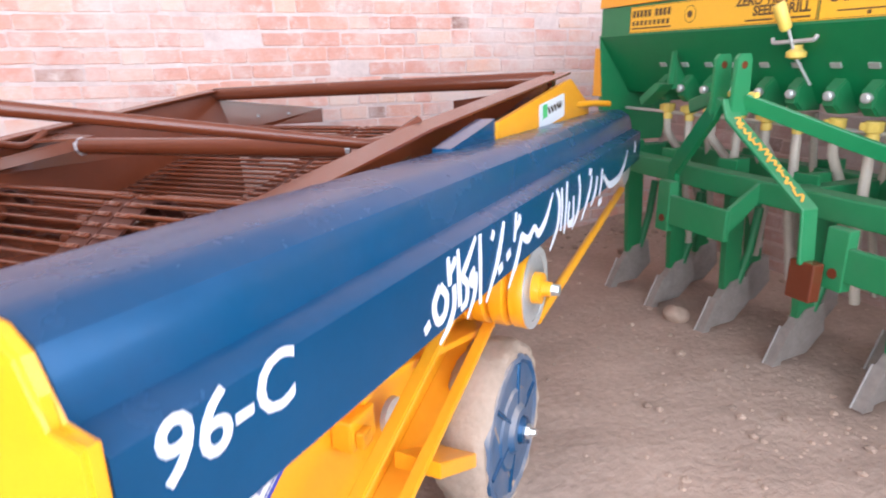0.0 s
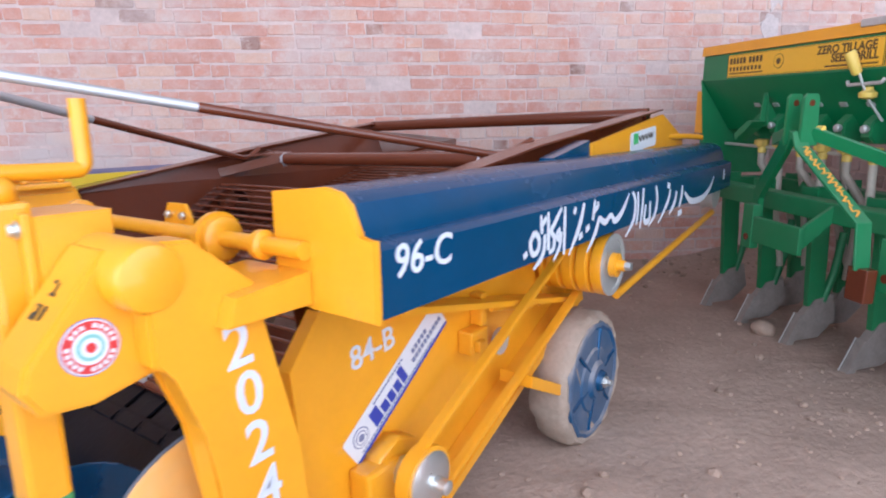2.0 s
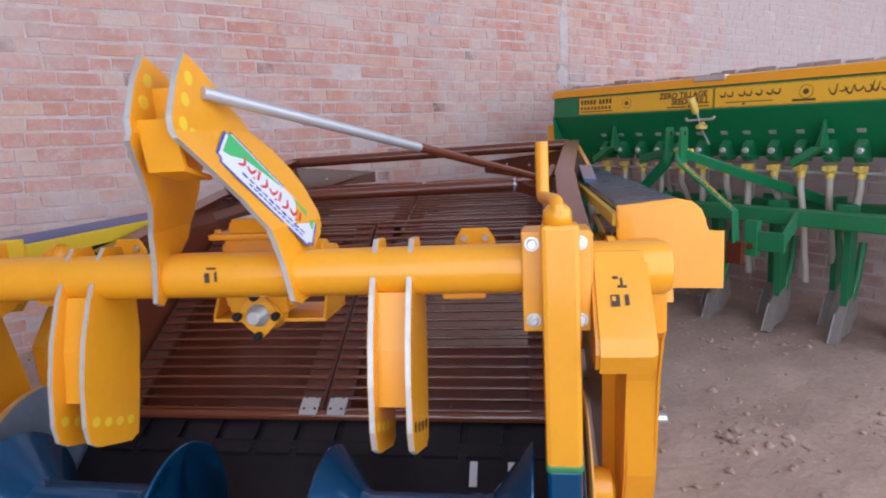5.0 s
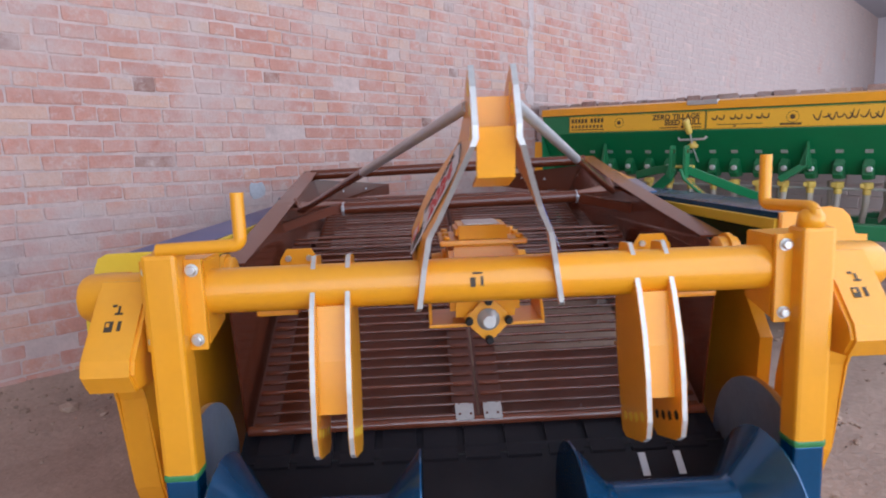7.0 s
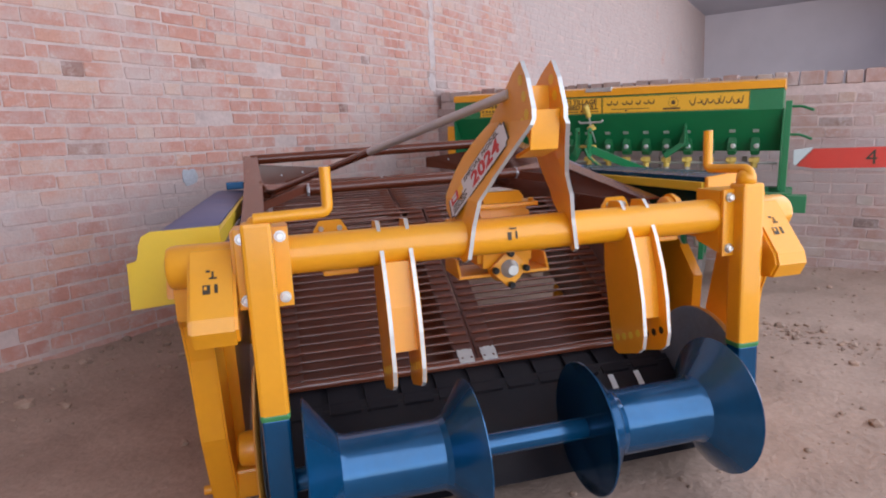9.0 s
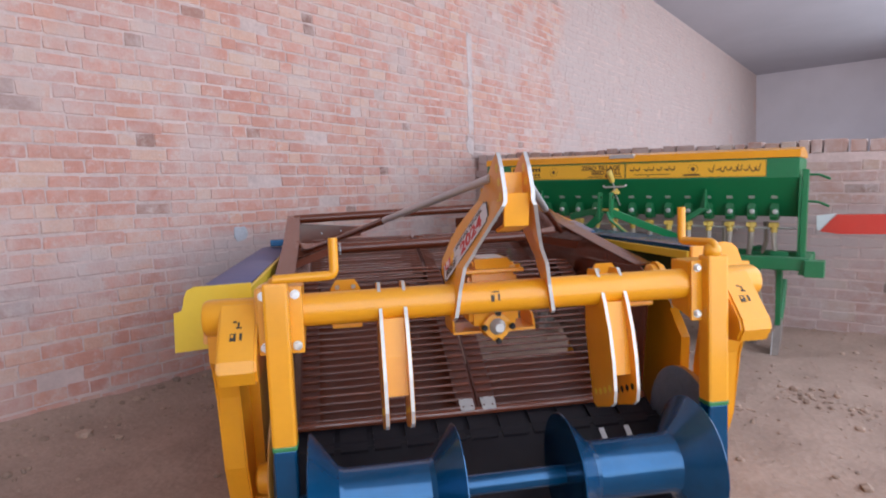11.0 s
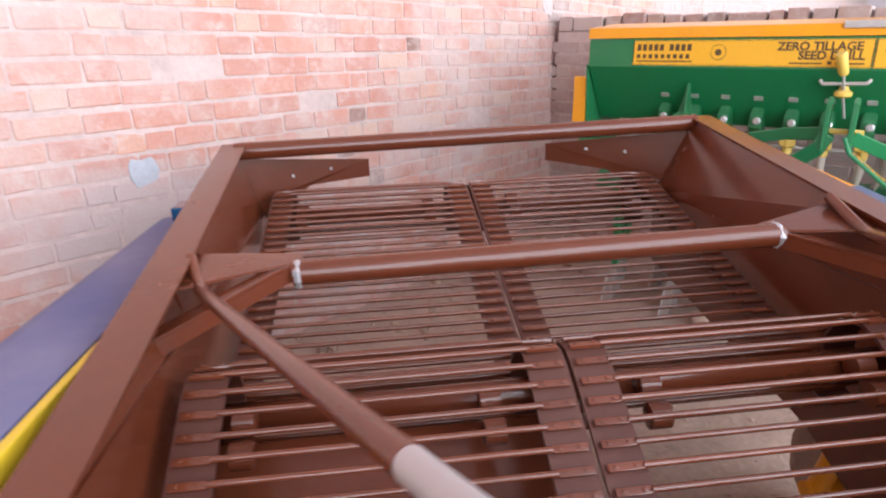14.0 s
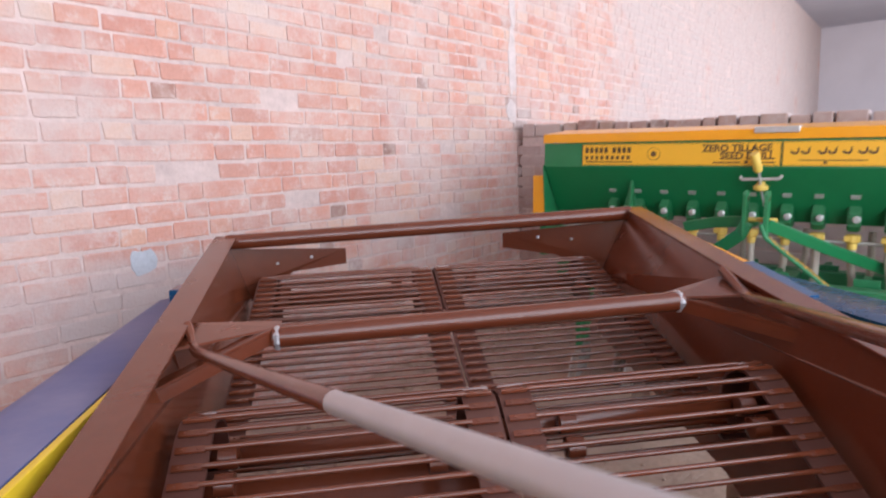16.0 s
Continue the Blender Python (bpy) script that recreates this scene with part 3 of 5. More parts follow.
            for k in range(9):
                x = -L * 0.30 + L * 0.078 * k
                if k % 3 == 0:
                    marks.append([(x, 0.020, 0.002), (x + 0.004, 0.0, 0.0034), (x - 0.010, -0.014, 0.0024)])
                elif k % 3 == 1:
                    marks.append([(x - 0.010, 0.004, 0.0024), (x + 0.002, -0.004, 0.0036), (x + 0.010, 0.006, 0.0026), (x + 0.013, 0.018, 0.002)])
                else:
                    marks.append([(x, 0.022, 0.0028), (x + 0.001, 0.006, 0.0032), (x + 0.001, -0.006, 0.0022)])
                    marks.append([(x - 0.012, -0.010, 0.0026), (x - 0.007, -0.011, 0.0026)])
            ribbons(marks, up, RED, st, "lettering")
            bars([(-L * 0.28 + L * 0.07 * k, -0.030 + 0.002 * (k % 2), -L * 0.28 + L * 0.07 * k + L * 0.05, -0.024) for k in range(10)], up, NAVY, st)
            bars([(-L * 0.20 + L * 0.05 * k, -0.040, -L * 0.20 + L * 0.05 * k + L * 0.036, -0.036) for k in range(12)], up, NAVY, st)
    part("hitch_spacer", box((-0.046, -0.115, 1.235), (0.030, -0.105, 1.325), 0.002), YELLOW, dig)
    part("hitch_floor", prism([(-0.178, 1.262), (-0.168, 1.262), (-0.148, 1.172), (-0.06, 1.150), (-0.06, 1.142), (-0.158, 1.164)], "x", -0.046, 0.030), YELLOW, dig)


def braces():
    """Round stays from the upper hitch to the side walls: silver at the top, brown below."""
    for s in (-1, 1):
        a = Vector((0.04, -0.085, 1.315)) if s > 0 else Vector((-0.052, -0.04, 1.312))
        k = Vector((0.75, 1.50, 1.02)) if s > 0 else Vector((-0.725, 1.52, 0.985))
        e = Vector((0.775, 1.66, 1.07)) if s > 0 else Vector((-0.765, 1.62, 1.03))
        mid = a.lerp(k, 0.43)
        st = smooth(part("stay", pipe([a, mid], 0.0135, 14), SILVER, dig, "silver painted upper end of the stay"))
        smooth(part("stay_end", pipe(bend([mid, k, e], 0.06), 0.014, 14), BROWN, st, "brown lower end of the stay"))


def gearbox():
    """The gearbox on its tray behind the tube, with the lobed drive flange and splined shaft in front."""
    g = part("gearbox", prism([(0.16, 0.80), (0.36, 0.80), (0.42, 0.86), (0.38, 0.985), (0.17, 0.985), (0.145, 0.90)], "x", -0.095, 0.085, 0.014), YELLOW, dig)
    part("gearbox_tray", box((-0.15, 0.19, 0.765), (0.155, 0.36, 0.775), 0.003), YELLOW, g)
    for x in (-0.15, 0.147):
        part("tray_lip", prism([(0.19, 0.7755), (0.36, 0.7755), (0.36, 0.825), (0.22, 0.825)], "x", x, x + 0.008, 0.002), YELLOW, g)
    part("gearbox_flange", box((-0.115, 0.15, 0.9855), (0.105, 0.36, 1.000), 0.004), YELLOW, g)
    part("gearbox_lid", prism([(0.165, 1.0005), (0.345, 1.0005), (0.325, 1.033), (0.185, 1.033)], "x", -0.075, 0.065, 0.008), YELLOW, g)
    part("name_plate", box((-0.050, 0.195, 1.0335), (0.040, 0.315, 1.0365), 0.001), STEEL, g, "worn bare metal plate")
    for x in (-0.098, 0.088):
        for y in (0.17, 0.255, 0.34):
            part("flange_bolt", lathe([(1.0005, 0.010), (1.010, 0.009)], (x, y, 0), "z", 6), YELLOW, g)
    for s in (-1, 1):
        smooth(part("shaft_collar", lathe([(s * 0.087, 0.046), (s * 0.105, 0.046), (s * 0.108, 0.034), (s * 0.135, 0.032)], (0, 0.372, 0.905), "x", 22), YELLOW, g))
    smooth(part("gearbox_neck", lathe([(0.157, 0.046), (0.20, 0.055)], (0, 0, 0.797), "y", 24), YELLOW, g))
    pts = []
    for k in range(16):
        a = k * math.pi / 8
        r = 0.062 if k % 4 == 0 else (0.050 if k % 4 in (1, 3) else 0.043)
        pts.append((r * math.sin(a), 0.797 + r * math.cos(a)))
    fl = part("drive_flange", prism(pts, "y", 0.141, 0.156, 0.003), YELLOW, g)
    for k in range(4):
        a = k * math.pi / 2
        smooth(part("stud", lathe([(0.117, 0.007), (0.121, 0.0105), (0.134, 0.0105), (0.1405, 0.008)], (0.050 * math.sin(a), 0, 0.797 + 0.050 * math.cos(a)), "y", 12), BLACK, fl))
    part("splined_shaft", lathe([(0.108, 0.015), (0.110, 0.018), (0.137, 0.019), (0.138, 0.029), (0.1405, 0.029)], (0, 0, 0.797), "y", 14), STEEL, fl)


def rollers():
    """The blue depth roller: two bobbins with flared ends on one shaft."""
    shaft = smooth(part("roller_shaft", lathe([(-0.70, 0.03), (-0.69, 0.034), (0.69, 0.034), (0.70, 0.03)], (0, 0.02, 0.29), "x", 24), ROLLER_BLUE, dig))
    for s in (-1, 1):
        prof = [(0.185, 0.205), (0.189, 0.207), (0.268, 0.110), (0.285, 0.102), (0.555, 0.102), (0.574, 0.110), (0.662, 0.222), (0.666, 0.220), (0.580, 0.099), (0.262, 0.098), (0.185, 0.203)]
        ob = part("bobbin", lathe([(s * x, r) for x, r in prof], (0, 0.02, 0.29), "x", 40), ROLLER_BLUE, shaft)
        smooth(ob, 25)
        part("bobbin_end", lathe([(s * 0.56, 0.034), (s * 0.562, 0.0985)], (0, 0.02, 0.29), "x", 30), ROLLER_BLUE, ob)
        part("bobbin_end", lathe([(s * 0.28, 0.034), (s * 0.282, 0.0985)], (0, 0.02, 0.29), "x", 30), ROLLER_BLUE, ob)
        # dirty disc blade beside the post, and the yellow guard disc outside it
        inner = lathe([(s * 0.776, 0.04), (s * 0.777, 0.245), (s * 0.780, 0.254), (s * 0.783, 0.245), (s * 0.784, 0.04)], (0, 0.275, 0.288), "x", 44)
        smooth(part("disc_blade", inner, DIRTY_DISC, dig, "dirt-smeared disc blade"), 30)
        disc = lathe([(s * 0.790, 0.05), (s * 0.792, 0.25), (s * 0.7965, 0.258), (s * 0.801, 0.25), (s * 0.803, 0.05)], (0, 0.27, 0.285), "x", 48)
        d = smooth(part("guard_disc", disc, DUSTY_YELLOW, dig, "dusty yellow disc"), 30)
        smooth(part("disc_hub", lathe([(s * 0.775, 0.04), (s * 0.78, 0.055), (s * 0.83, 0.055), (s * 0.86, 0.05), (s * 0.87, 0.03)], (0, 0.27, 0.285), "x", 20), YELLOW, d))


def shaker_arms():
    for s in (-1, 1):
        arm = part("shaker_arm", prism([(0.085, 0.93), (0.11, 0.96), (0.17, 0.955), (0.285, 0.86), (0.362, 0.52), (0.38, 0.30), (0.40, 0.10), (0.31, 0.08), (0.20, 0.36), (0.168, 0.62), (0.125, 0.735), (0.09, 0.76)], "x", *sorted((s * 0.885, s * 0.962)), 0.006), YELLOW, dig)
        smooth(part("pivot_boss", lathe([(s * 0.795, 0.058), (s * 0.955, 0.058), (s * 0.966, 0.052), (s * 0.972, 0.030), (s * 0.974, 0.006)], (0, 0.10, 0.905), "x", 28), YELLOW, dig))
        box_bm = prism([(0.12, 0.95), (0.055, 0.95), (-0.07, 0.80), (-0.08, 0.765), (-0.055, 0.722), (0.02, 0.715), (0.12, 0.735)], "x", *sorted((s * 0.795, s * 0.9125)), 0.008)
        lever = part("lever_box", box_bm, YELLOW, dig)
        m = plane_pose((s * 0.852, -0.0075 - 0.0010, 0.875 + 0.0007), (1, 0, 0), (0, 0.125, 0.15))
        bars([(-0.022, -0.03, -0.004, -0.004), (0.006, -0.028, 0.014, -0.004), (-0.006, 0.012, 0.012, 0.017), (0.0, 0.017, 0.005, 0.034), (-0.014, 0.032, -0.004, 0.038)], m, INK, lever, "warning_mark")
        bars([(-0.019, -0.018, -0.012, -0.008)], m @ Matrix.Translation((0, 0, 0.0004)), YELLOW, lever, "warning_gap")
        # link at the foot of the arm
        smooth(part("foot_pivot", lathe([(s * 0.80, 0.028), (s * 0.96, 0.028), (s * 0.965, 0.016), (s * 0.995, 0.015)], (0, 0.36, 0.12), "x", 18), YELLOW, dig))
        part("foot_block", box((min(s * 0.80, s * 0.89), 0.30, 0.10), (max(s * 0.80, s * 0.89), 0.44, 0.20), 0.012), YELLOW, dig)
        if s > 0:
            for ch, y, z in (("2", 0.240, 0.752), ("0", 0.256, 0.656), ("2", 0.268, 0.556), ("4", 0.282, 0.454)):
                letters(ch, 0.118, plane_pose((0.9628, y, z), (0, 1, 0.06), (0, -0.10, 1)), WHITE, arm, bold=0.0018)
            x = 0.9127
            seal = None
            for name, r, mat in (("seal_sticker", 0.045, NAVY), ("seal_edge", 0.0435, STICKER), ("seal_ring", 0.041, RED), ("seal_field", 0.027, STICKER), ("seal_wreath", 0.021, TEAL), ("seal_core", 0.015, STICKER), ("seal_dot", 0.008, RED)):
                disc = smooth(part(name, lathe([(x, r), (x + 0.0005, r)], (0, 0.020, 0.809), "x", 30), mat, seal or lever, "" if seal else "round red and white seal sticker"), 30)
                seal = seal or disc
                x += 0.0006
            for k in range(22):
                a = k * 2 * math.pi / 22
                m = plane_pose((x - 0.0018, 0.020 + 0.034 * math.sin(a), 0.809 + 0.034 * math.cos(a)), (0, math.cos(a), -math.sin(a)), (0, math.sin(a), math.cos(a)))
                if k % 6:
                    bars([(-0.0032, -0.0035, 0.0032, 0.0035)], m, STICKER, seal)


HOOD = [(0.905, 0.985), (0.905, 1.008), (0.93, 1.012), (1.045, 1.018), (1.075, 1.012), (1.098, 0.995), (1.112, 0.965), (1.118, 0.93), (1.150, 0.922), (1.158, 0.915), (1.158, 0.79)]


def side_hoods():
    for s in (-1, 1):
        drop, slim = (0.0, 0.0) if s > 0 else (-0.05, 0.026)
        line = [(s * (u - slim), z + drop) for u, z in HOOD]
        bm = bmesh.new()
        back = 3.15 if s > 0 else 2.32
        add_sheet(bm, line, "y", 0.405, back, 0.004 * -s)
        hood = part("side_hood", bm, BLUE if s > 0 else DUSTY_SHEEN_BLUE, dig, "long dark blue chain hood" if s > 0 else "dusty blue chain hood with a pale sky reflection painted on top")
        smooth(hood, 28)
        if s > 0:
            cap = [(0.895, 1.010), (1.045, 1.024), (1.082, 1.016), (1.106, 0.995), (1.118, 0.965), (1.121, 0.936), (1.163, 0.936), (1.163, 0.785), (1.0, 0.79), (0.895, 0.80)]
        else:
            cap = [(-0.86, 0.975), (-1.06, 0.972), (-1.085, 0.960), (-1.098, 0.93), (-1.102, 0.885), (-1.135, 0.880), (-1.140, 0.735), (-0.90, 0.75), (-0.86, 0.80)]
        part("hood_end", prism(cap, "y", 0.385, 0.402, 0.004), YELLOW if s > 0 else LEMON, hood, "yellow front end of the hood")
        part("hood_trim", box((min(s * 0.886, s * 0.903) + slim, 0.403, 0.955 + drop), (max(s * 0.886, s * 0.903) + slim, 2.2, (0.990 if s > 0 else 1.006) + drop), 0.003), LEMON, hood, "yellow inner edge strip")
        part("hood_tail", prism([(s * (u - slim), z + drop) for u, z in HOOD[1:]] + [(s * (0.905 - slim), 0.80)], "y", back - 0.004, back + 0.002), BLUE, hood)
        part("hood_bracket", prism([(0.20, 0.80), (0.385, 0.80), (0.385, 0.865), (0.22, 0.85)], "x", *sorted((s * 0.80, s * 1.0)), 0.003), YELLOW, dig)
        # bearing between wall and hood front
        smooth(part("cross_shaft", lathe([(s * 0.07, 0.018), (s * 1.0, 0.018)], (0, 0.372, 0.905 + drop * 0.5), "x", 16), YELLOW, dig))
        smooth(part("shaft_bearing", lathe([(s * 0.865, 0.022), (s * 0.868, 0.030), (s * 0.885, 0.030), (s * 0.89, 0.022)], (0, 0.372, 0.905 + drop * 0.5), "x", 20), YELLOW, dig))
        if s > 0:
            letters("96-C", 0.088, plane_pose((1.1588, 0.526, 0.886), (0, 1, 0), (0, 0.0, 1)), WHITE, hood, shear=0.10, bold=0.0010)
            bars([(0, 0, 0.01, 0.05), (0.016, 0.0, 0.024, 0.05), (0.03, 0.018, 0.045, 0.024)], plane_pose((1.1588, 2.98, 0.84), (0, 1, 0), (0, 0, 1)), WHITE, hood)
            script = []

            def st(*p):
                script.append(list(p))
            # brush strokes of the painted name, from its end to its beginning along the hood
            w = 0.0075
            st((0.912, 0.812, w), (0.930, 0.820, w))
            st((0.968, 0.866, w), (0.946, 0.842, w), (0.958, 0.812, w), (0.984, 0.816, w), (0.992, 0.842, w), (0.970, 0.866, w))
            st((1.022, 0.852, w), (1.020, 0.815, w), (0.998, 0.790, w), (0.962, 0.772, 0.003))
            st((1.000, 0.905, 0.004), (1.004, 0.880, w), (1.006, 0.856, 0.006))
            st((1.006, 0.876, 0.005), (1.024, 0.890, w), (1.022, 0.898, 0.004))
            st((1.040, 0.908, 0.005), (1.042, 0.860, w), (1.044, 0.808, w))
            st((1.118, 0.910, 0.005), (1.080, 0.876, w), (1.058, 0.856, w), (1.076, 0.836, w), (1.072, 0.808, w), (1.048, 0.800, 0.005))
            st((1.110, 0.856, 0.005), (1.092, 0.842, w), (1.102, 0.828, w), (1.116, 0.842, w), (1.108, 0.806, w), (1.074, 0.774, 0.003))
            st((1.138, 0.910, 0.006), (1.138, 0.850, w), (1.136, 0.780, 0.006))
            st((1.196, 0.896, 0.010), (1.208, 0.888, 0.009))
            st((1.264, 0.906, 0.006), (1.244, 0.862, 0.010), (1.218, 0.824, 0.009), (1.166, 0.772, 0.003))
            st((1.232, 0.812, 0.009), (1.256, 0.818, 0.009))
            st((1.280, 0.826, 0.009), (1.304, 0.834, 0.009))
            st((1.340, 0.908, 0.006), (1.336, 0.878, w), (1.328, 0.848, 0.006))
            st((1.338, 0.872, 0.006), (1.364, 0.888, 0.008), (1.356, 0.898, 0.004))
            st((1.378, 0.852, 0.008), (1.348, 0.806, 0.010), (1.290, 0.758, 0.003))
            st((1.378, 0.850, 0.008), (1.424, 0.830, 0.010), (1.470, 0.846, 0.008), (1.506, 0.824, 0.011), (1.568, 0.846, 0.010), (1.626, 0.898, 0.003))
            st((1.660, 0.900, 0.006), (1.690, 0.866, 0.009), (1.680, 0.806, 0.010), (1.606, 0.756, 0.003))
            st((1.712, 0.896, 0.007), (1.720, 0.840, 0.009), (1.708, 0.782, 0.007))
            st((1.768, 0.904, 0.007), (1.764, 0.836, 0.009), (1.746, 0.766, 0.007))
            st((1.800, 0.844, 0.007), (1.790, 0.786, 0.010), (1.844, 0.784, 0.010), (1.846, 0.850, 0.007))
            st((1.906, 0.900, 0.007), (1.926, 0.850, 0.010), (1.906, 0.796, 0.010), (1.834, 0.758, 0.003))
            st((2.084, 0.872, 0.007), (2.060, 0.826, 0.011), (1.952, 0.756, 0.004))
            st((2.046, 0.890, 0.011), (2.078, 0.884, 0.010))
            st((2.172, 0.856, 0.008), (2.150, 0.812, 0.012), (2.080, 0.774, 0.005))
            st((2.252, 0.872, 0.008), (2.246, 0.824, 0.012), (2.216, 0.786, 0.009))
            st((2.204, 0.760, 0.012), (2.260, 0.764, 0.011))
            st((2.290, 0.838, 0.008), (2.400, 0.792, 0.013), (2.590, 0.788, 0.014), (2.720, 0.822, 0.010), (2.784, 0.872, 0.003))
            ribbons(script, plane_pose((1.1588, 0, 0), (0, 1, 0), (0, 0, 1)), WHITE, hood, "painted_script")
        if s > 0:
            bm = bmesh.new()
            pts = [(0.962, 1.775, 1.045), (0.962, 1.78, 1.058), (0.962, 2.57, 1.164), (0.962, 2.60, 1.162), (0.962, 2.92, 1.054), (0.962, 2.94, 1.0), (0.962, 1.775, 1.0)]
            a = [bm.verts.new(p) for p in pts]
            b = [bm.verts.new((p[0] - 0.018, p[1], p[2] - 0.003)) for p in pts]
            bm.faces.new(a)
            bm.faces.new(b[::-1])
            for i in range(7):
                bm.faces.new((a[i], b[i], b[(i + 1) % 7], a[(i + 1) % 7]))
            guard = part("chain_guard", bm, YELLOW, dig, "yellow chain guard with a sticker")
            part("guard_foot", prism([(1.48, 1.0), (1.772, 1.0), (1.772, 1.068), (1.70, 1.056), (1.48, 1.018)], "x", 0.90, 0.955, 0.003), ROLLER_BLUE, guard, "blue strip of the guard")
            smooth(part("guard_bar", pipe([(0.95, 2.70, 1.060), (0.99, 2.90, 1.058), (1.03, 3.02, 1.05)], 0.014, 10), YELLOW, guard))
            m = plane_pose((0.9625, 2.33, 1.058), (0.0, 1, 0.09), (0, -0.09, 1))
            tag = panel(0.33, 0.085, m, STICKER, guard, "sticker", 0.001, 0.008)
            bars([(-0.125, -0.01, -0.07, 0.035)], m @ Matrix.Translation((0, 0, 0.0012)), LEAF, tag, "sticker_block")
            ribbons([[(x, 0.02, 0.005), (x + 0.02, 0.0, 0.006), (x + 0.035, 0.018, 0.003)] for x in (-0.06, -0.02, 0.02, 0.06, 0.09)], m @ Matrix.Translation((0, 0, 0.0012)), INK, tag, "lettering")
            smooth(part("tail_pulley", lathe([(1.05, 0.05), (1.06, 0.075), (1.09, 0.07), (1.12, 0.075), (1.13, 0.05)], (0, 3.02, 0.76), "x", 24), STEEL, dig))
        else:
            part("guard_foot", box((-0.98, 2.20, 0.975), (-0.88, 2.31, 1.02), 0.006), ROLLER_BLUE, dig, "blue block of the chain guard")


def side_panels():
    for s in (-1, 1):
        outline = [(0.50, 0.73), (0.415, 0.63), (0.455, 0.12), (0.62, 0.05), (0.80, 0.10), (1.72, 0.50), (2.0, 0.80), (2.0, 0.86), (0.62, 0.86)]
        p = part("side_panel", prism(outline, "x", *sorted((s * 0.875, s * 0.883)), 0.0015, 1), [YELLOW, STEEL], dig)
        part("panel_flange", prism([(0.49, 0.74), (0.40, 0.63), (0.44, 0.12), (0.452, 0.12), (0.414, 0.628), (0.503, 0.735)], "x", *sorted((s * 0.856, s * 0.896)), 0.001), YELLOW, p)
        if s < 0:
            continue
        letters("84-B", 0.085, plane_pose((0.8838, 0.665, 0.60), (0, 1, 0.12), (0, -0.10, 1)), WHITE, p, bold=0.0008)
        m = plane_pose((0.8836, 0.757, 0.489), (0, 0.345, 0.248), (0, -0.248, 0.345))
        st = panel(0.455, 0.092, m, STICKER, p, "sticker", 0.001, 0.004)
        up1 = m @ Matrix.Translation((0, 0, 0.0012))
        bars([(-0.225, -0.045, 0.225, -0.036)], up1, NAVY, st)
        # the maker's name as plain blocks
        bars([(-0.130, -0.024, -0.096, 0.026), (-0.090, -0.024, -0.064, 0.008), (-0.058, -0.024, -0.034, 0.008), (-0.028, -0.024, -0.004, 0.008), (0.002, -0.024, 0.026, 0.026)], up1, NAVY, st)
        bars([(0.075 + 0.016 * k, 0.008, 0.087 + 0.016 * k, 0.022) for k in range(5)] + [(0.062 + 0.0155 * k, -0.014, 0.074 + 0.0155 * k, 0.0) for k in range(10)] + [(-0.10 + 0.011 * k, 0.031, -0.092 + 0.011 * k, 0.037) for k in range(13)] + [(-0.20 + 0.012 * k, -0.033, -0.191 + 0.012 * k, -0.028) for k in range(30)], up1, SEAL_GREY, st)
        ring = smooth(part("sticker_seal", lathe([(0.0, 0.028), (0.0006, 0.028)], (0, 0, 0), "z", 24), SEAL_GREY, st))
        ring.data.transform(up1 @ Matrix.Translation((-0.178, 0.006, 0)))
        for r, lift, mm in ((0.025, 0.0008, STICKER), (0.019, 0.0012, SEAL_GREY), (0.016, 0.0016, STICKER), (0.010, 0.002, SEAL_GREY)):
            part("seal_ring", lathe([(lift, r), (lift + 0.0003, r)], (0, 0, 0), "z", 24), mm, st).data.transform(up1 @ Matrix.Translation((-0.178, 0.006, 0)))
        # stiffeners: one level flat, two along the slope, a flag plate
        part("stiffener", prism([(0.66, 0.70), (1.68, 0.492), (1.68, 0.51), (0.66, 0.718)], "x", 0.8835, 0.985, 0.002), YELLOW, p)
        part("stiffener", prism([(0.80, 0.085), (1.72, 0.485), (1.72, 0.515), (0.80, 0.118)], "x", 0.8835, 0.965, 0.002), YELLOW, p)
        part("flag_plate", prism([(1.18, 0.385), (1.40, 0.275), (1.40, 0.235), (1.18, 0.345)], "x", 0.93, 1.045, 0.002), YELLOW, p)
        # tensioner block with idler disc and handle
        part("tensioner", box((0.8835, 1.02, 0.475), (0.935, 1.11, 0.545), 0.008), YELLOW, p)
        part("tensioner", box((0.8835, 1.085, 0.5455), (0.925, 1.12, 0.645), 0.006), YELLOW, p)
        part("tensioner_bolt", box((0.9355, 1.03, 0.485), (0.955, 1.065, 0.52), 0.005), YELLOW, p)
        smooth(part("idler_disc", lathe([(0.925, 0.042), (0.938, 0.042)], (0, 1.18, 0.475), "x", 24), STEEL, p))
        smooth(part("tension_handle", pipe([(0.95, 1.10, 0.60), (0.96, 1.33, 0.555)], 0.008, 10), YELLOW, p))
        # drive pulley with four grooves
        prof = [(0.90, 0.085)]
        for k in range(4):
            x = 0.905 + 0.052 * k
            prof += [(x, 0.104), (x + 0.014, 0.104), (x + 0.024, 0.088), (x + 0.034, 0.104), (x + 0.046, 0.104)]
        prof += [(1.125, 0.106), (1.13, 0.104), (1.13, 0.088), (1.10, 0.084)]
        pul = part("drive_pulley", lathe(prof, (0, 1.575, 0.664), "x", 36), [YELLOW], dig)
        smooth(pul, 30)
        smooth(part("pulley_rim", lathe([(1.1302, 0.105), (1.134, 0.105), (1.134, 0.086), (1.1302, 0.086)], (0, 1.575, 0.664), "x", 36), STEEL, pul), 30)
        smooth(part("pulley_hub", lathe([(1.09, 0.045), (1.15, 0.04), (1.152, 0.02), (1.175, 0.018)], (0, 1.575, 0.664), "x", 18), YELLOW, pul))
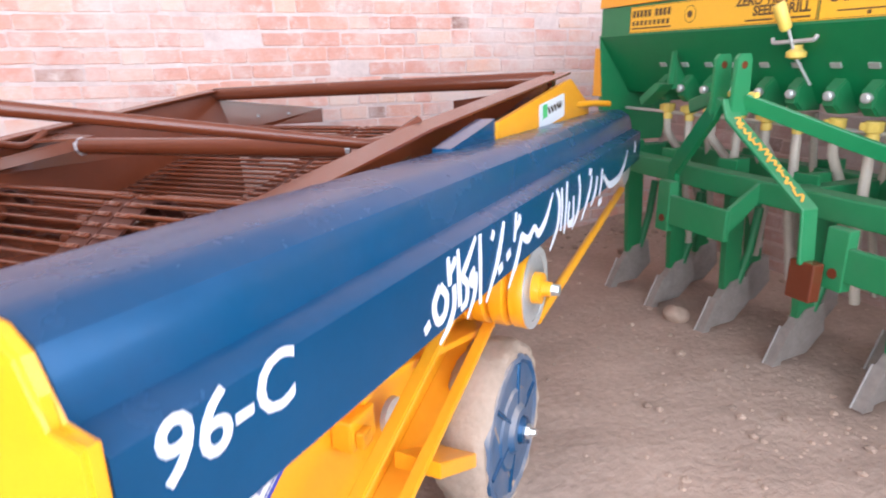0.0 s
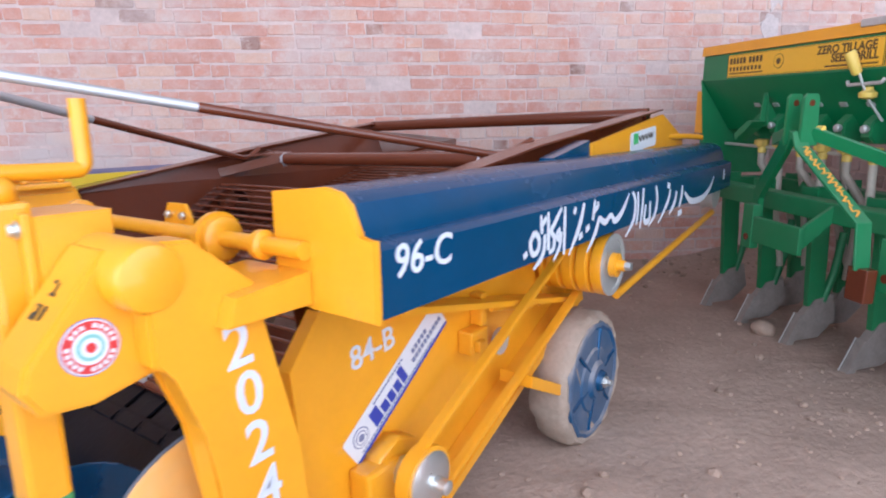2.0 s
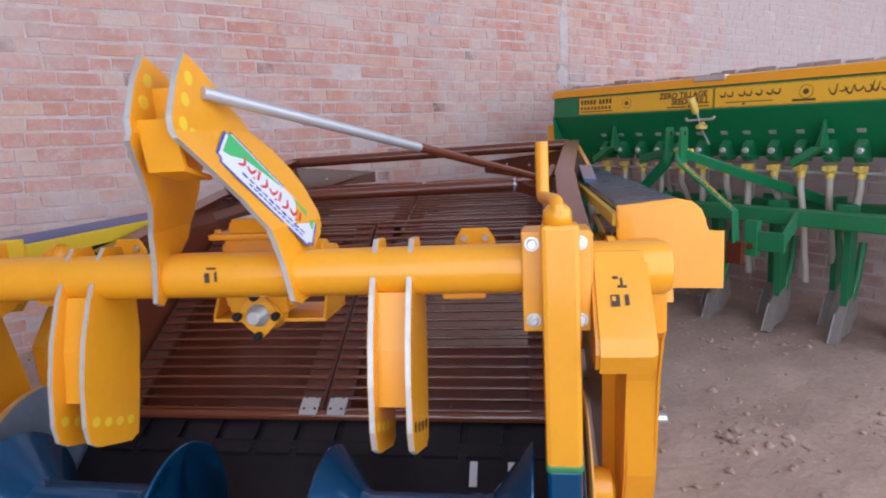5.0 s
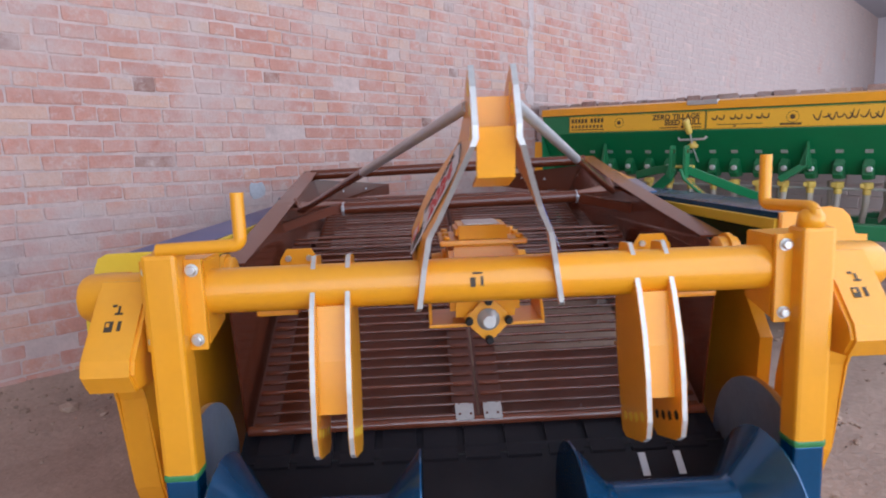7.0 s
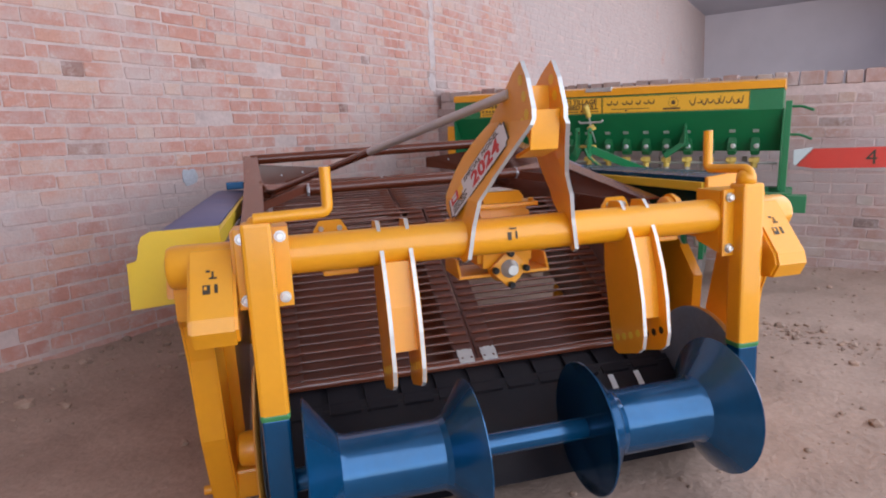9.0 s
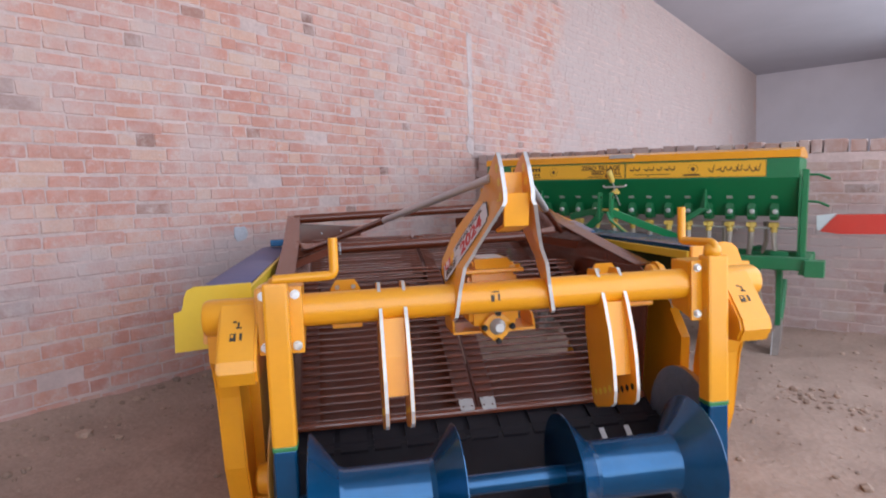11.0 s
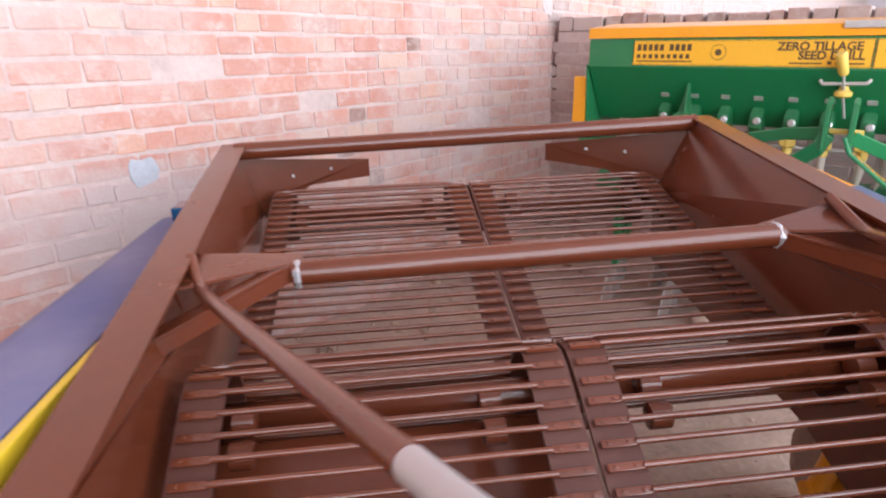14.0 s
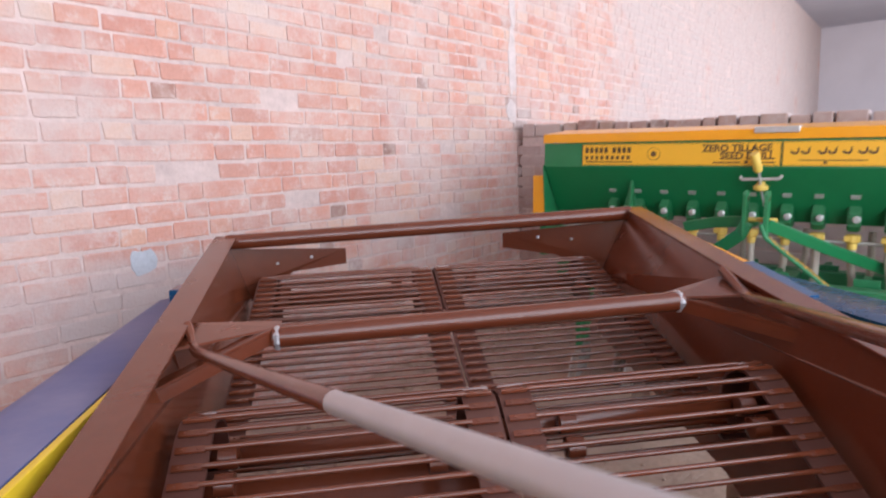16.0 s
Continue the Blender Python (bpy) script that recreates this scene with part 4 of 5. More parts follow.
        smooth(part("pulley_nut", lathe([(1.175, 0.016), (1.195, 0.014)], (0, 1.575, 0.664), "x", 6), ZINC, pul))
        smooth(part("rear_strut", pipe([(1.10, 1.70, 0.525), (1.10, 3.05, 0.66)], 0.015, 10), YELLOW, dig))
        part("rear_plate", prism([(1.50, 0.50), (1.70, 0.50), (2.45, 0.86), (1.6, 0.86)], "x", 0.89, 0.90), YELLOW, dig)
        for y0, z0, y1, z1 in ((0.655, 0.352, 1.50, 0.745), (0.735, 0.208, 1.655, 0.590)):
            n = Vector((0, z0 - z1, y1 - y0)).normalized() * 0.008
            bm = bmesh.new()
            add_prism(bm, [(y0 - n.y, z0 - n.z), (y1 - n.y, z1 - n.z), (y1 + n.y, z1 + n.z), (y0 + n.y, z0 + n.z)], "x", 0.995, 1.025, 0.003)
            part("drive_belt", bm, YELLOW, p, "yellow painted drive belt")
        # lower bearing with bare steel hub
        low = part("lower_bearing", lathe([(0.8835, 0.095), (0.93, 0.095), (0.935, 0.09)], (0, 0.69, 0.275), "x", 8), YELLOW, p)
        part("bearing_lug", box((0.8835, 0.56, 0.20), (0.95, 0.68, 0.33), 0.012), YELLOW, p)
        smooth(part("belt_guard", lathe([(0.99, 0.06), (0.99, 0.085), (1.03, 0.085), (1.03, 0.06)], (0, 0.69, 0.285), "x", 28), YELLOW, p), 30)
        smooth(part("steel_hub", lathe([(0.93, 0.03), (1.0, 0.072), (1.035, 0.074), (1.045, 0.055), (1.05, 0.02), (1.085, 0.018), (1.09, 0.01)], (0, 0.69, 0.285), "x", 28), ZINC, low), 35)


def cake_mud(me, c):
    """Uneven dried mud on a wheel's tread."""
    for v in me.vertices:
        p = v.co - Vector(c)
        k = 1 + 0.05 * noise.noise(p * 13) + 0.035 * noise.noise(p * 34)
        v.co = Vector((v.co.x + 0.010 * noise.noise(p * 21 + Vector((5, 0, 0))), c[1] + p.y * k, c[2] + p.z * k))


def wheels():
    for s in (-1, 1):
        c = (0, 1.616, 0.225)
        tread = [(0.925, 0.205), (0.93, 0.232), (0.945, 0.244), (0.99, 0.248), (1.035, 0.246), (1.052, 0.240), (1.064, 0.228), (1.060, 0.210)]
        w = smooth(part("wheel", lathe([(s * x, r) for x, r in tread], c, "x", 72, wobble=0.02), TYRE, dig, "steel wheel caked in pale dried mud"))
        cake_mud(w.data, c)
        smooth(part("wheel_face", lathe([(s * 1.045, 0.216), (s * 1.066, 0.208), (s * 1.069, 0.196), (s * 1.062, 0.186), (s * 1.062, 0.120), (s * 1.068, 0.112), (s * 1.071, 0.072), (s * 1.084, 0.060), (s * 1.086, 0.03)], c, "x", 56, wobble=0.035), WHEEL_BLUE, w, "blue pressed wheel face splashed with mud"), 30)
        for k in range(6):
            a = k * math.pi / 3 + 0.3
            y0, z0, y1, z1 = [f * g(a) for f in (0.07, 0.185) for g in (math.cos, math.sin)]
            smooth(part("spoke_rib", pipe([(s * 1.066, c[1] + y0, c[2] + z0), (s * 1.062, c[1] + y1, c[2] + z1)], 0.007, 8), BLUE, w))
        hub = smooth(part("wheel_hub", lathe([(s * 1.080, 0.042), (s * 1.098, 0.036), (s * 1.101, 0.02)], c, "x", 18), BLUE, w))
        smooth(part("axle_nut", lathe([(s * 1.099, 0.022), (s * 1.112, 0.020), (s * 1.113, 0.012), (s * 1.128, 0.010)], c, "x", 6), ZINC, hub))
        smooth(part("axle", pipe([(s * 0.80, 1.616, 0.23), (s * 0.95, 1.616, 0.23)], 0.025, 12), YELLOW, dig))
        smooth(part("wheel_leg", pipe([(s * 0.84, 1.616, 0.23), (s * 0.84, 1.5, 0.60)], 0.03, 12), YELLOW, dig))


def plate3(pts, shift, mat, parent, name, label=""):
    """A flat plate of any slant: its outline in space, thickened by shift."""
    bm = bmesh.new()
    a = [bm.verts.new(p) for p in pts]
    b = [bm.verts.new(Vector(p) + Vector(shift)) for p in pts]
    n = len(pts)
    bm.faces.new(a)
    bm.faces.new(b[::-1])
    for i in range(n):
        bm.faces.new((a[i], b[i], b[(i + 1) % n], a[(i + 1) % n]))
    return part(name, bm, mat, parent, label)


def conveyor_walls():
    for s in (-1, 1):
        d = 0.0 if s > 0 else -0.028
        far = 0.895 if s > 0 else 0.845
        # lower sheet, then the upper sheet that flares out to the rear
        w = part("conveyor_wall", prism([(0.56, 0.50), (0.50, 0.86), (1.0, 0.90), (2.60, 0.90), (2.62, 0.62), (1.6, 0.45), (0.9, 0.10), (0.62, 0.06)], "x", *sorted((s * 0.765, s * 0.772)), 0.0015), BROWN, dig)
        plate3([(s * 0.7725, 0.50, 0.859), (s * 0.78, 0.60, 0.91 + d), (s * 0.785, 1.10, 0.985 + d), (s * 0.795, 1.56, 1.05 + d), (s * 0.795, 1.56, 0.99), (s * 0.7725, 1.56, 0.899), (s * 0.7725, 1.0, 0.899)], (s * 0.006, 0, 0), BROWN, w, "upper_sheet")
        plate3([(s * 0.795, 1.56, 1.05 + d), (s * far, 2.57, 1.178 + d), (s * 0.7725, 2.60, 0.899), (s * 0.7725, 1.56, 0.899)], (s * 0.006, 0, 0), BROWN, w, "upper_sheet")
        rim = bmesh.new()
        lip, wide, gx, gy = (0.016, 0.068, 0.600, 1.335) if s > 0 else (0.042, 0.045, 0.545, 1.385)
        line = [(0.782, 0.62, 0.914 + d), (0.785, 1.02, 0.972 + d), (0.797, 1.56, 1.052 + d), (far, 2.585, 1.182 + d)]
        for (x0, y0, z0), (x1, y1, z1) in zip(line, line[1:]):
            q = [rim.verts.new(p) for p in ((s * (x0 - lip), y0, z0), (s * (x0 + wide), y0, z0), (s * (x0 + wide), y0, z0 + 0.007), (s * (x0 - lip), y0, z0 + 0.007), (s * (x1 - lip), y1, z1), (s * (x1 + wide), y1, z1), (s * (x1 + wide), y1, z1 + 0.007), (s * (x1 - lip), y1, z1 + 0.007))]
            for f in ((0, 1, 2, 3), (4, 7, 6, 5), (0, 4, 5, 1), (1, 5, 6, 2), (2, 6, 7, 3), (3, 7, 4, 0)):
                rim.faces.new([q[k] for k in f])
        part("wall_rim", rim, BROWN, w)
        gz = 1.135 + d
        gp = plate3([(s * (far - 0.01), 2.575, gz), (s * 0.37, 2.80, gz - 0.055), (s * 0.37, 2.80, gz - 0.125), (s * 0.60, 2.70, 0.975), (s * 0.78, 2.61, 0.86), (s * (far - 0.02), 2.575, 0.93)], (0, 0.006, 0), BROWN, w, "gusset_plate")
        for u, v, z in ((0.66, 2.665, 1.05), (0.52, 2.73, 1.06)):
            smooth(part("rivet", lathe([(v, 0.007), (v - 0.012, 0.005)], (s * u, 0, z + d), "y", 8), STEEL, gp))
        plate3([(s * 0.79, 1.50, 1.022 + d), (s * 0.79, 1.68, 1.045 + d), (s * (gx - 0.02), 1.645, 1.012), (s * (gx - 0.02), 1.60, 1.008)], (0, 0, 0.006), BROWN, w, "corner_gusset")
        plate3([(s * 0.785, gy, 0.972 + d), (s * gx, 1.585, 1.012), (s * (gx + 0.027), 1.612, 1.012), (s * 0.812, gy + 0.027, 0.972 + d)], (0, 0, -0.006), BROWN, w, "bent_guide")
        plate3([(s * 0.785, gy, 0.965 + d), (s * gx, 1.585, 1.005), (s * gx, 1.585, 0.972), (s * 0.785, gy, 0.932 + d)], (s * 0.004, 0.004, 0), BROWN, w, "guide_lip")
    smooth(part("cross_pipe", pipe([(-0.545, 1.60, 0.985), (0.61, 1.60, 1.0)], 0.029, 20), BROWN, dig))
    for s in (-1, 1):
        e = 0.598 if s > 0 else 0.533
        bm = lathe([(s * (e - 0.006), 0.0295), (s * e, 0.0325), (s * (e + 0.009), 0.029)], (0, 1.60, 0.993 + s * 0.0075), "x", 16, wobble=0.25)
        smooth(part("pipe_weld", bm, SILVER, dig))
    smooth(part("cross_pipe", pipe([(-0.845, 2.57, 1.135), (0.90, 2.57, 1.165)], 0.031, 20), BROWN, dig))


def web(y0, z0, y1, z1, n, name, pan=False):
    """One rod conveyor: belts with rods riveted across, running up from (y0, z0) to (y1, z1) and round the top roller."""
    slope = math.atan2(z1 - z0, y1 - y0)
    length = math.hypot(y1 - y0, z1 - z0)
    R = 0.095
    path = []
    for k in range(n):
        t = k / (n - 1)
        path.append((y0 + (y1 - y0) * t, z0 + (z1 - z0) * t, slope))
    pitch = length / (n - 1)
    cy, cz = y1 + R * math.sin(slope), z1 - R * math.cos(slope)
    steps = 7
    for k in range(1, steps + 1):
        a = math.pi / 2 + slope - k * pitch / R
        path.append((cy + R * math.cos(a), cz + R * math.sin(a), a - math.pi / 2))
    conveyor = part(name, pipe([(-0.74, cy, cz), (0.74, cy, cz)], 0.03, 14), BROWN, dig, "brown rod conveyor over the soil")
    for c in (-0.69, -0.044, 0.044, 0.69):
        bm = bmesh.new()
        w = 0.040
        prev = None
        for y, z, a in path:
            ny, nz = -math.sin(a), math.cos(a)
            row = [bm.verts.new((c + dx, y + ny * h, z + nz * h)) for dx, h in ((-w, 0), (w, 0), (w, -0.008), (-w, -0.008))]
            if prev:
                for i in range(4):
                    bm.faces.new((prev[i], prev[(i + 1) % 4], row[(i + 1) % 4], row[i]))
            else:
                bm.faces.new(row)
            prev = row
        bm.faces.new(prev[::-1])
        part("conveyor_belt", bm, BELT, conveyor)
    # one rod with flattened, riveted ends, shared by all
    bm = bmesh.new()
    add_pipe(bm, [(-0.292, 0, 0.008), (0.292, 0, 0.008)], 0.0062, 10)
    for e in (-1, 1):
        add_box(bm, (e * 0.323 - 0.032, -0.0075, 0.001), (e * 0.323 + 0.032, 0.0075, 0.010), 0.002)
        for k in (-0.018, 0.018):
            add_box(bm, (e * 0.323 + k - 0.004, -0.004, 0.010), (e * 0.323 + k + 0.004, 0.004, 0.013), 0.001)
    first = None
    for y, z, a in path:
        for c in (-0.367, 0.367):
            if first is None:
                first = part("rod", bm, ROD, conveyor)
                smooth(first, 45)
                ob = first
            else:
                ob = new("rod", first.data)
                ob.parent = conveyor
            ob.matrix_basis = pose(c, y, z, math.degrees(a), 0, 0)
    for c in (-0.16, 0.16, 0.62, -0.62):
        for k in (0.97, 0.9):
            y, z = y0 + (y1 - y0) * k, z0 + (z1 - z0) * k
            smooth(part("support_roller", lathe([(-0.022, 0.02), (-0.02, 0.026), (0.02, 0.026), (0.022, 0.02)], (c, y + 0.02, z - 0.045), "x", 14), BROWN, conveyor))
    if pan:
        ny, nz = math.sin(slope) * 0.15, -math.cos(slope) * 0.15
        for u0, u1, k0, k1 in ((-0.745, -0.03, 0.05, 0.97), (0.03, 0.745, 0.05, 0.42)):
            ya, za, yb, zb = y0 + (y1 - y0) * k0 + ny, z0 + (z1 - z0) * k0 + nz, y0 + (y1 - y0) * k1 + ny, z0 + (z1 - z0) * k1 + nz
            plate3([(u0, ya, za), (u1, ya, za), (u1, yb, zb), (u0, yb, zb)], (0, 0, -0.004), BROWN, conveyor, "soil_pan")
    return conveyor


def digging_share():
    bm = bmesh.new()
    add_prism(bm, [(0.16, 0.06), (0.44, 0.30), (0.44, 0.315), (0.14, 0.07)], "x", -0.76, 0.76)
    sh = part("digging_share", bm, SHARE_BLACK, dig, "black digging share under the roller")
    for k in range(11):
        u = -0.65 + 0.13 * k
        part("share_slat", prism([(0.40, 0.285), (0.54, 0.352), (0.54, 0.360), (0.40, 0.294)], "x", u - 0.053, u + 0.053), SHARE_BLACK, sh)
    # black sheet added under the slats to stand in for shade in the slots
    part("share_back", prism([(0.405, 0.262), (0.54, 0.345), (0.54, 0.350), (0.405, 0.268)], "x", -0.76, 0.76), SHARE_BLACK, sh)
    part("share_beam", box((-0.765, 0.415, 0.20), (0.765, 0.445, 0.30), 0.004), BLACK, sh)
    for u in (0.60, 0.49):
        part("tape_scrap", prism([(0.340, 0.2335), (0.396, 0.2793), (0.3952, 0.2811), (0.3392, 0.2353)], "x", u - 0.011, u + 0.011), STICKER, sh, "bare bright strip")
    smooth(part("web_roller", pipe([(-0.74, 0.515, 0.362), (0.74, 0.515, 0.362)], 0.017, 14), ROD, sh))
    for u in (-0.046, 0.046):
        part("belt_clip", prism([(0.497, 0.372), (0.512, 0.384), (0.55, 0.407), (0.556, 0.399), (0.516, 0.376)], "x", u - 0.030, u + 0.030, 0.002), STEEL, sh, "bare steel belt clip")


digger_frame()
a_frame()
braces()
gearbox()
rollers()
shaker_arms()
side_hoods()
side_panels()
wheels()
conveyor_walls()
web(0.52, 0.375, 1.32, 0.855, 23, "front_conveyor", True)
web(1.42, 0.64, 2.55, 0.965, 29, "rear_conveyor")
digging_share()


# ---- seed drill: x along its length, y to its back, z up ----
DRILL = pose(3.174, 1.846, 0, 0, 1.9, -88.5)
drill = thing("seed_drill", "green zero tillage seed drill with yellow lid and signs", "seed drill", DRILL)


def drill_box():
    body = part("seed_box", prism([(0.0, 1.502), (0.0, 1.362), (0.20, 1.075), (0.40, 1.075), (0.58, 1.362), (0.58, 1.502)], "x", -0.25, 2.275, 0.004), GREEN, drill)
    part("box_lid", prism([(-0.012, 1.5045), (0.59, 1.5045), (0.58, 1.545), (0.30, 1.585), (-0.008, 1.556)], "x", -0.255, 2.28, 0.004), YELLOW, drill, "yellow sheet lid")
    part("lid_latch", box((0.92, -0.02, 1.535), (1.12, 0.03, 1.566), 0.004), STEEL, drill, "grey latch plate")
    m = plane_pose((0, -0.0035, 0), (1, 0, 0), (0, 0, 1))
    for x0, x1 in ((0.0, 1.045), (1.05, 2.07)):
        bm = box((x0, -0.0035, 1.372), (x1, -0.0008, 1.492), 0)
        s = part("sign", bm, SIGN, body, "yellow sign with dark lettering")
        bars([(x0 + 0.001, 1.375, x0 + 0.004, 1.489), (x1 - 0.004, 1.375, x1 - 0.001, 1.489), (x0 + 0.004, 1.375, x1 - 0.004, 1.3765), (x0 + 0.004, 1.4875, x1 - 0.004, 1.489)], m, SIGN_INK, s, "sign_border")
        if x0 == 0:
            # the maker's name, a plain block a letter
            x = 0.02
            for w in (5, 4):
                for k in range(w):
                    bars([(x, 1.442, x + 0.020, 1.474)], m, SIGN_INK, s)
                    x += 0.029
                x += 0.02
            bars([(0.02 + 0.031 * k, 1.405, 0.038 + 0.031 * k, 1.426) for k in range(9)], m, SIGN_INK, s)
            bars([(0.02, 1.388, 0.30, 1.395)], m, SIGN_INK, s)
            letters("ZERO TILLAGE", 0.05, m @ Matrix.Translation((0.84, 1.460, 0.0004)), SIGN_INK, s, depth=0.0004, bold=0.0018)
            letters("SEED DRILL", 0.05, m @ Matrix.Translation((0.89, 1.421, 0.0004)), SIGN_INK, s, depth=0.0004, bold=0.0018)
            bars([(0.73, 1.385, 0.86, 1.392), (0.88, 1.384, 0.897, 1.398), (0.91, 1.385, 1.02, 1.392)], m, SIGN_INK, s)
        else:
            ribbons([[(x, 1.445, 0.004), (x + 0.012, 1.435, 0.006), (x + 0.03, 1.437, 0.005), (x + 0.034, 1.462, 0.003)] for x in (1.085, 1.13, 1.20, 1.24, 1.30, 1.36, 1.40)], m, SIGN_INK, s, "lettering")
            q = random.Random(9)
            ribbons([[(x, 1.44 + q.uniform(-0.012, 0.025), 0.002), (x + 0.010, 1.425 + q.uniform(-0.012, 0.01), 0.004), (x + 0.030, 1.42 + q.uniform(-0.01, 0.012), 0.005), (x + 0.042, 1.445 + q.uniform(-0.005, 0.025), 0.002)] for x in (1.68, 1.73, 1.755, 1.80, 1.845, 1.87, 1.92, 1.965, 1.99)], m, SIGN_INK, s, "lettering")
            bars([(1.12, 1.397, 1.40, 1.402), (1.225, 1.382, 1.24, 1.394), (1.50, 1.385, 1.62, 1.398)], m, SIGN_INK, s)
        for cx in ((0.42,) if x0 == 0 else (1.57,)):
            bm = bmesh.new()
            add_lathe(bm, [(-0.0045, 0.036), (-0.0038, 0.036)], (cx, 0, 1.435), "y", 24)
            r = part("sign_emblem", bm, SIGN_INK, s)
            part("emblem_field", lathe([(-0.0052, 0.033), (-0.0046, 0.033)], (cx, 0, 1.435), "y", 24), SIGN, r)
            part("emblem_core", lathe([(-0.0058, 0.016), (-0.0053, 0.016)], (cx, 0, 1.435), "y", 8), SIGN_INK, r)
    for x in (-0.262, 2.278):
        part("end_plate", prism([(0.0, 1.37), (0.06, 0.80), (0.46, 0.80), (0.585, 1.37)], "x", x, x + 0.008, 0.001), GREEN, drill)
    part("reflector_post", box((-0.345, 0.03, 1.05), (-0.265, 0.07, 1.305), 0.006), YELLOW, drill, "yellow upright plate")
    part("post_bracket", box((-0.30, 0.045, 0.80), (-0.264, 0.06, 1.05), 0.002), GREEN, drill)
    part("side_post", box((2.29, 0.08, 0.66), (2.33, 0.14, 1.42), 0.004), GREEN, drill)
    for z in (1.38, 1.19):
        smooth(part("side_lever", pipe(bend([(2.33, 0.10, z), (2.39, 0.08, z), (2.46, 0.05, z - 0.03)], 0.02), 0.009, 8), GREEN, drill))


def drill_metering():
    rng = random.Random(11)
    for k in range(14):
        x = 0.155 + 0.151 * k
        if k == 6:
            x += 0.01
        part("tag_plate", prism([(0.085, 1.228), (0.098, 1.210), (0.106, 1.215), (0.095, 1.234)], "x", x - 0.02, x + 0.02), STEEL, drill)
        h = part("metering_unit", prism([(0.13, 1.175), (0.09, 1.14), (0.085, 1.08), (0.12, 1.05), (0.22, 1.05), (0.22, 1.12)], "x", x - 0.028, x + 0.028, 0.006), GREEN, drill)
        smooth(part("metering_knob", lathe([(0.055, 0.012), (0.06, 0.018), (0.075, 0.018), (0.085, 0.012)], (x + 0.012, 0, 1.115), "y", 12), STEEL, h))
        cup = part("seed_cup", lathe([(0.955, 0.016), (0.962, 0.022), (0.99, 0.022), (0.995, 0.030), (1.03, 0.032), (1.034, 0.026)], (x, 0.15, 0), "z", 14), CUP, drill, "yellowish plastic seed cup")
        smooth(cup, 35)
        part("cup_lug", box((x - 0.035, 0.122, 1.0), (x + 0.035, 0.135, 1.028), 0.003), CUP, cup)
        dx = rng.uniform(-0.07, 0.07)
        by = 0.16 if k % 2 else 0.42
        smooth(part("seed_hose", pipe([(x, 0.15, 0.965), (x, 0.152, 0.90), (x + dx * 0.4, 0.15 + (by - 0.15) * 0.3, 0.80), (x + dx * 0.9, 0.15 + (by - 0.15) * 0.8, 0.62), (x + dx, by + 0.06, 0.34)], 0.019, 10), HOSE, drill, "grimy clear seed hose"))
        if k % 2 == 0:
            smooth(part("rear_hose", pipe([(x + 0.075, 0.32, 1.03), (x + 0.08, 0.34, 0.88), (x + 0.06 + dx, 0.42, 0.60), (x + 0.06, 0.46, 0.30)], 0.016, 8), HOSE, drill))
    smooth(part("metering_shaft", pipe([(-0.2, 0.16, 0.99), (2.26, 0.16, 0.99)], 0.009, 8), STEEL, drill))
    for x in (0.285, 1.655):
        fin = part("fin_bracket", prism([(0.035, 1.285), (0.02, 1.13), (0.09, 1.09), (0.16, 1.10)], "x", x - 0.006, x + 0.006, 0.002), GREEN, drill)
        part("fin_plate", prism([(x - 0.05, 1.10), (x + 0.03, 1.115), (x + 0.005, 1.285), (x - 0.005, 1.285)], "y", 0.05, 0.058), GREEN, fin)
        part("fin_arm", prism([(x - 0.14, 1.065), (x - 0.12, 1.03), (x - 0.02, 1.10), (x + 0.02, 1.135), (x - 0.03, 1.14)], "y", -0.03, 0.05, 0.004), GREEN, fin)


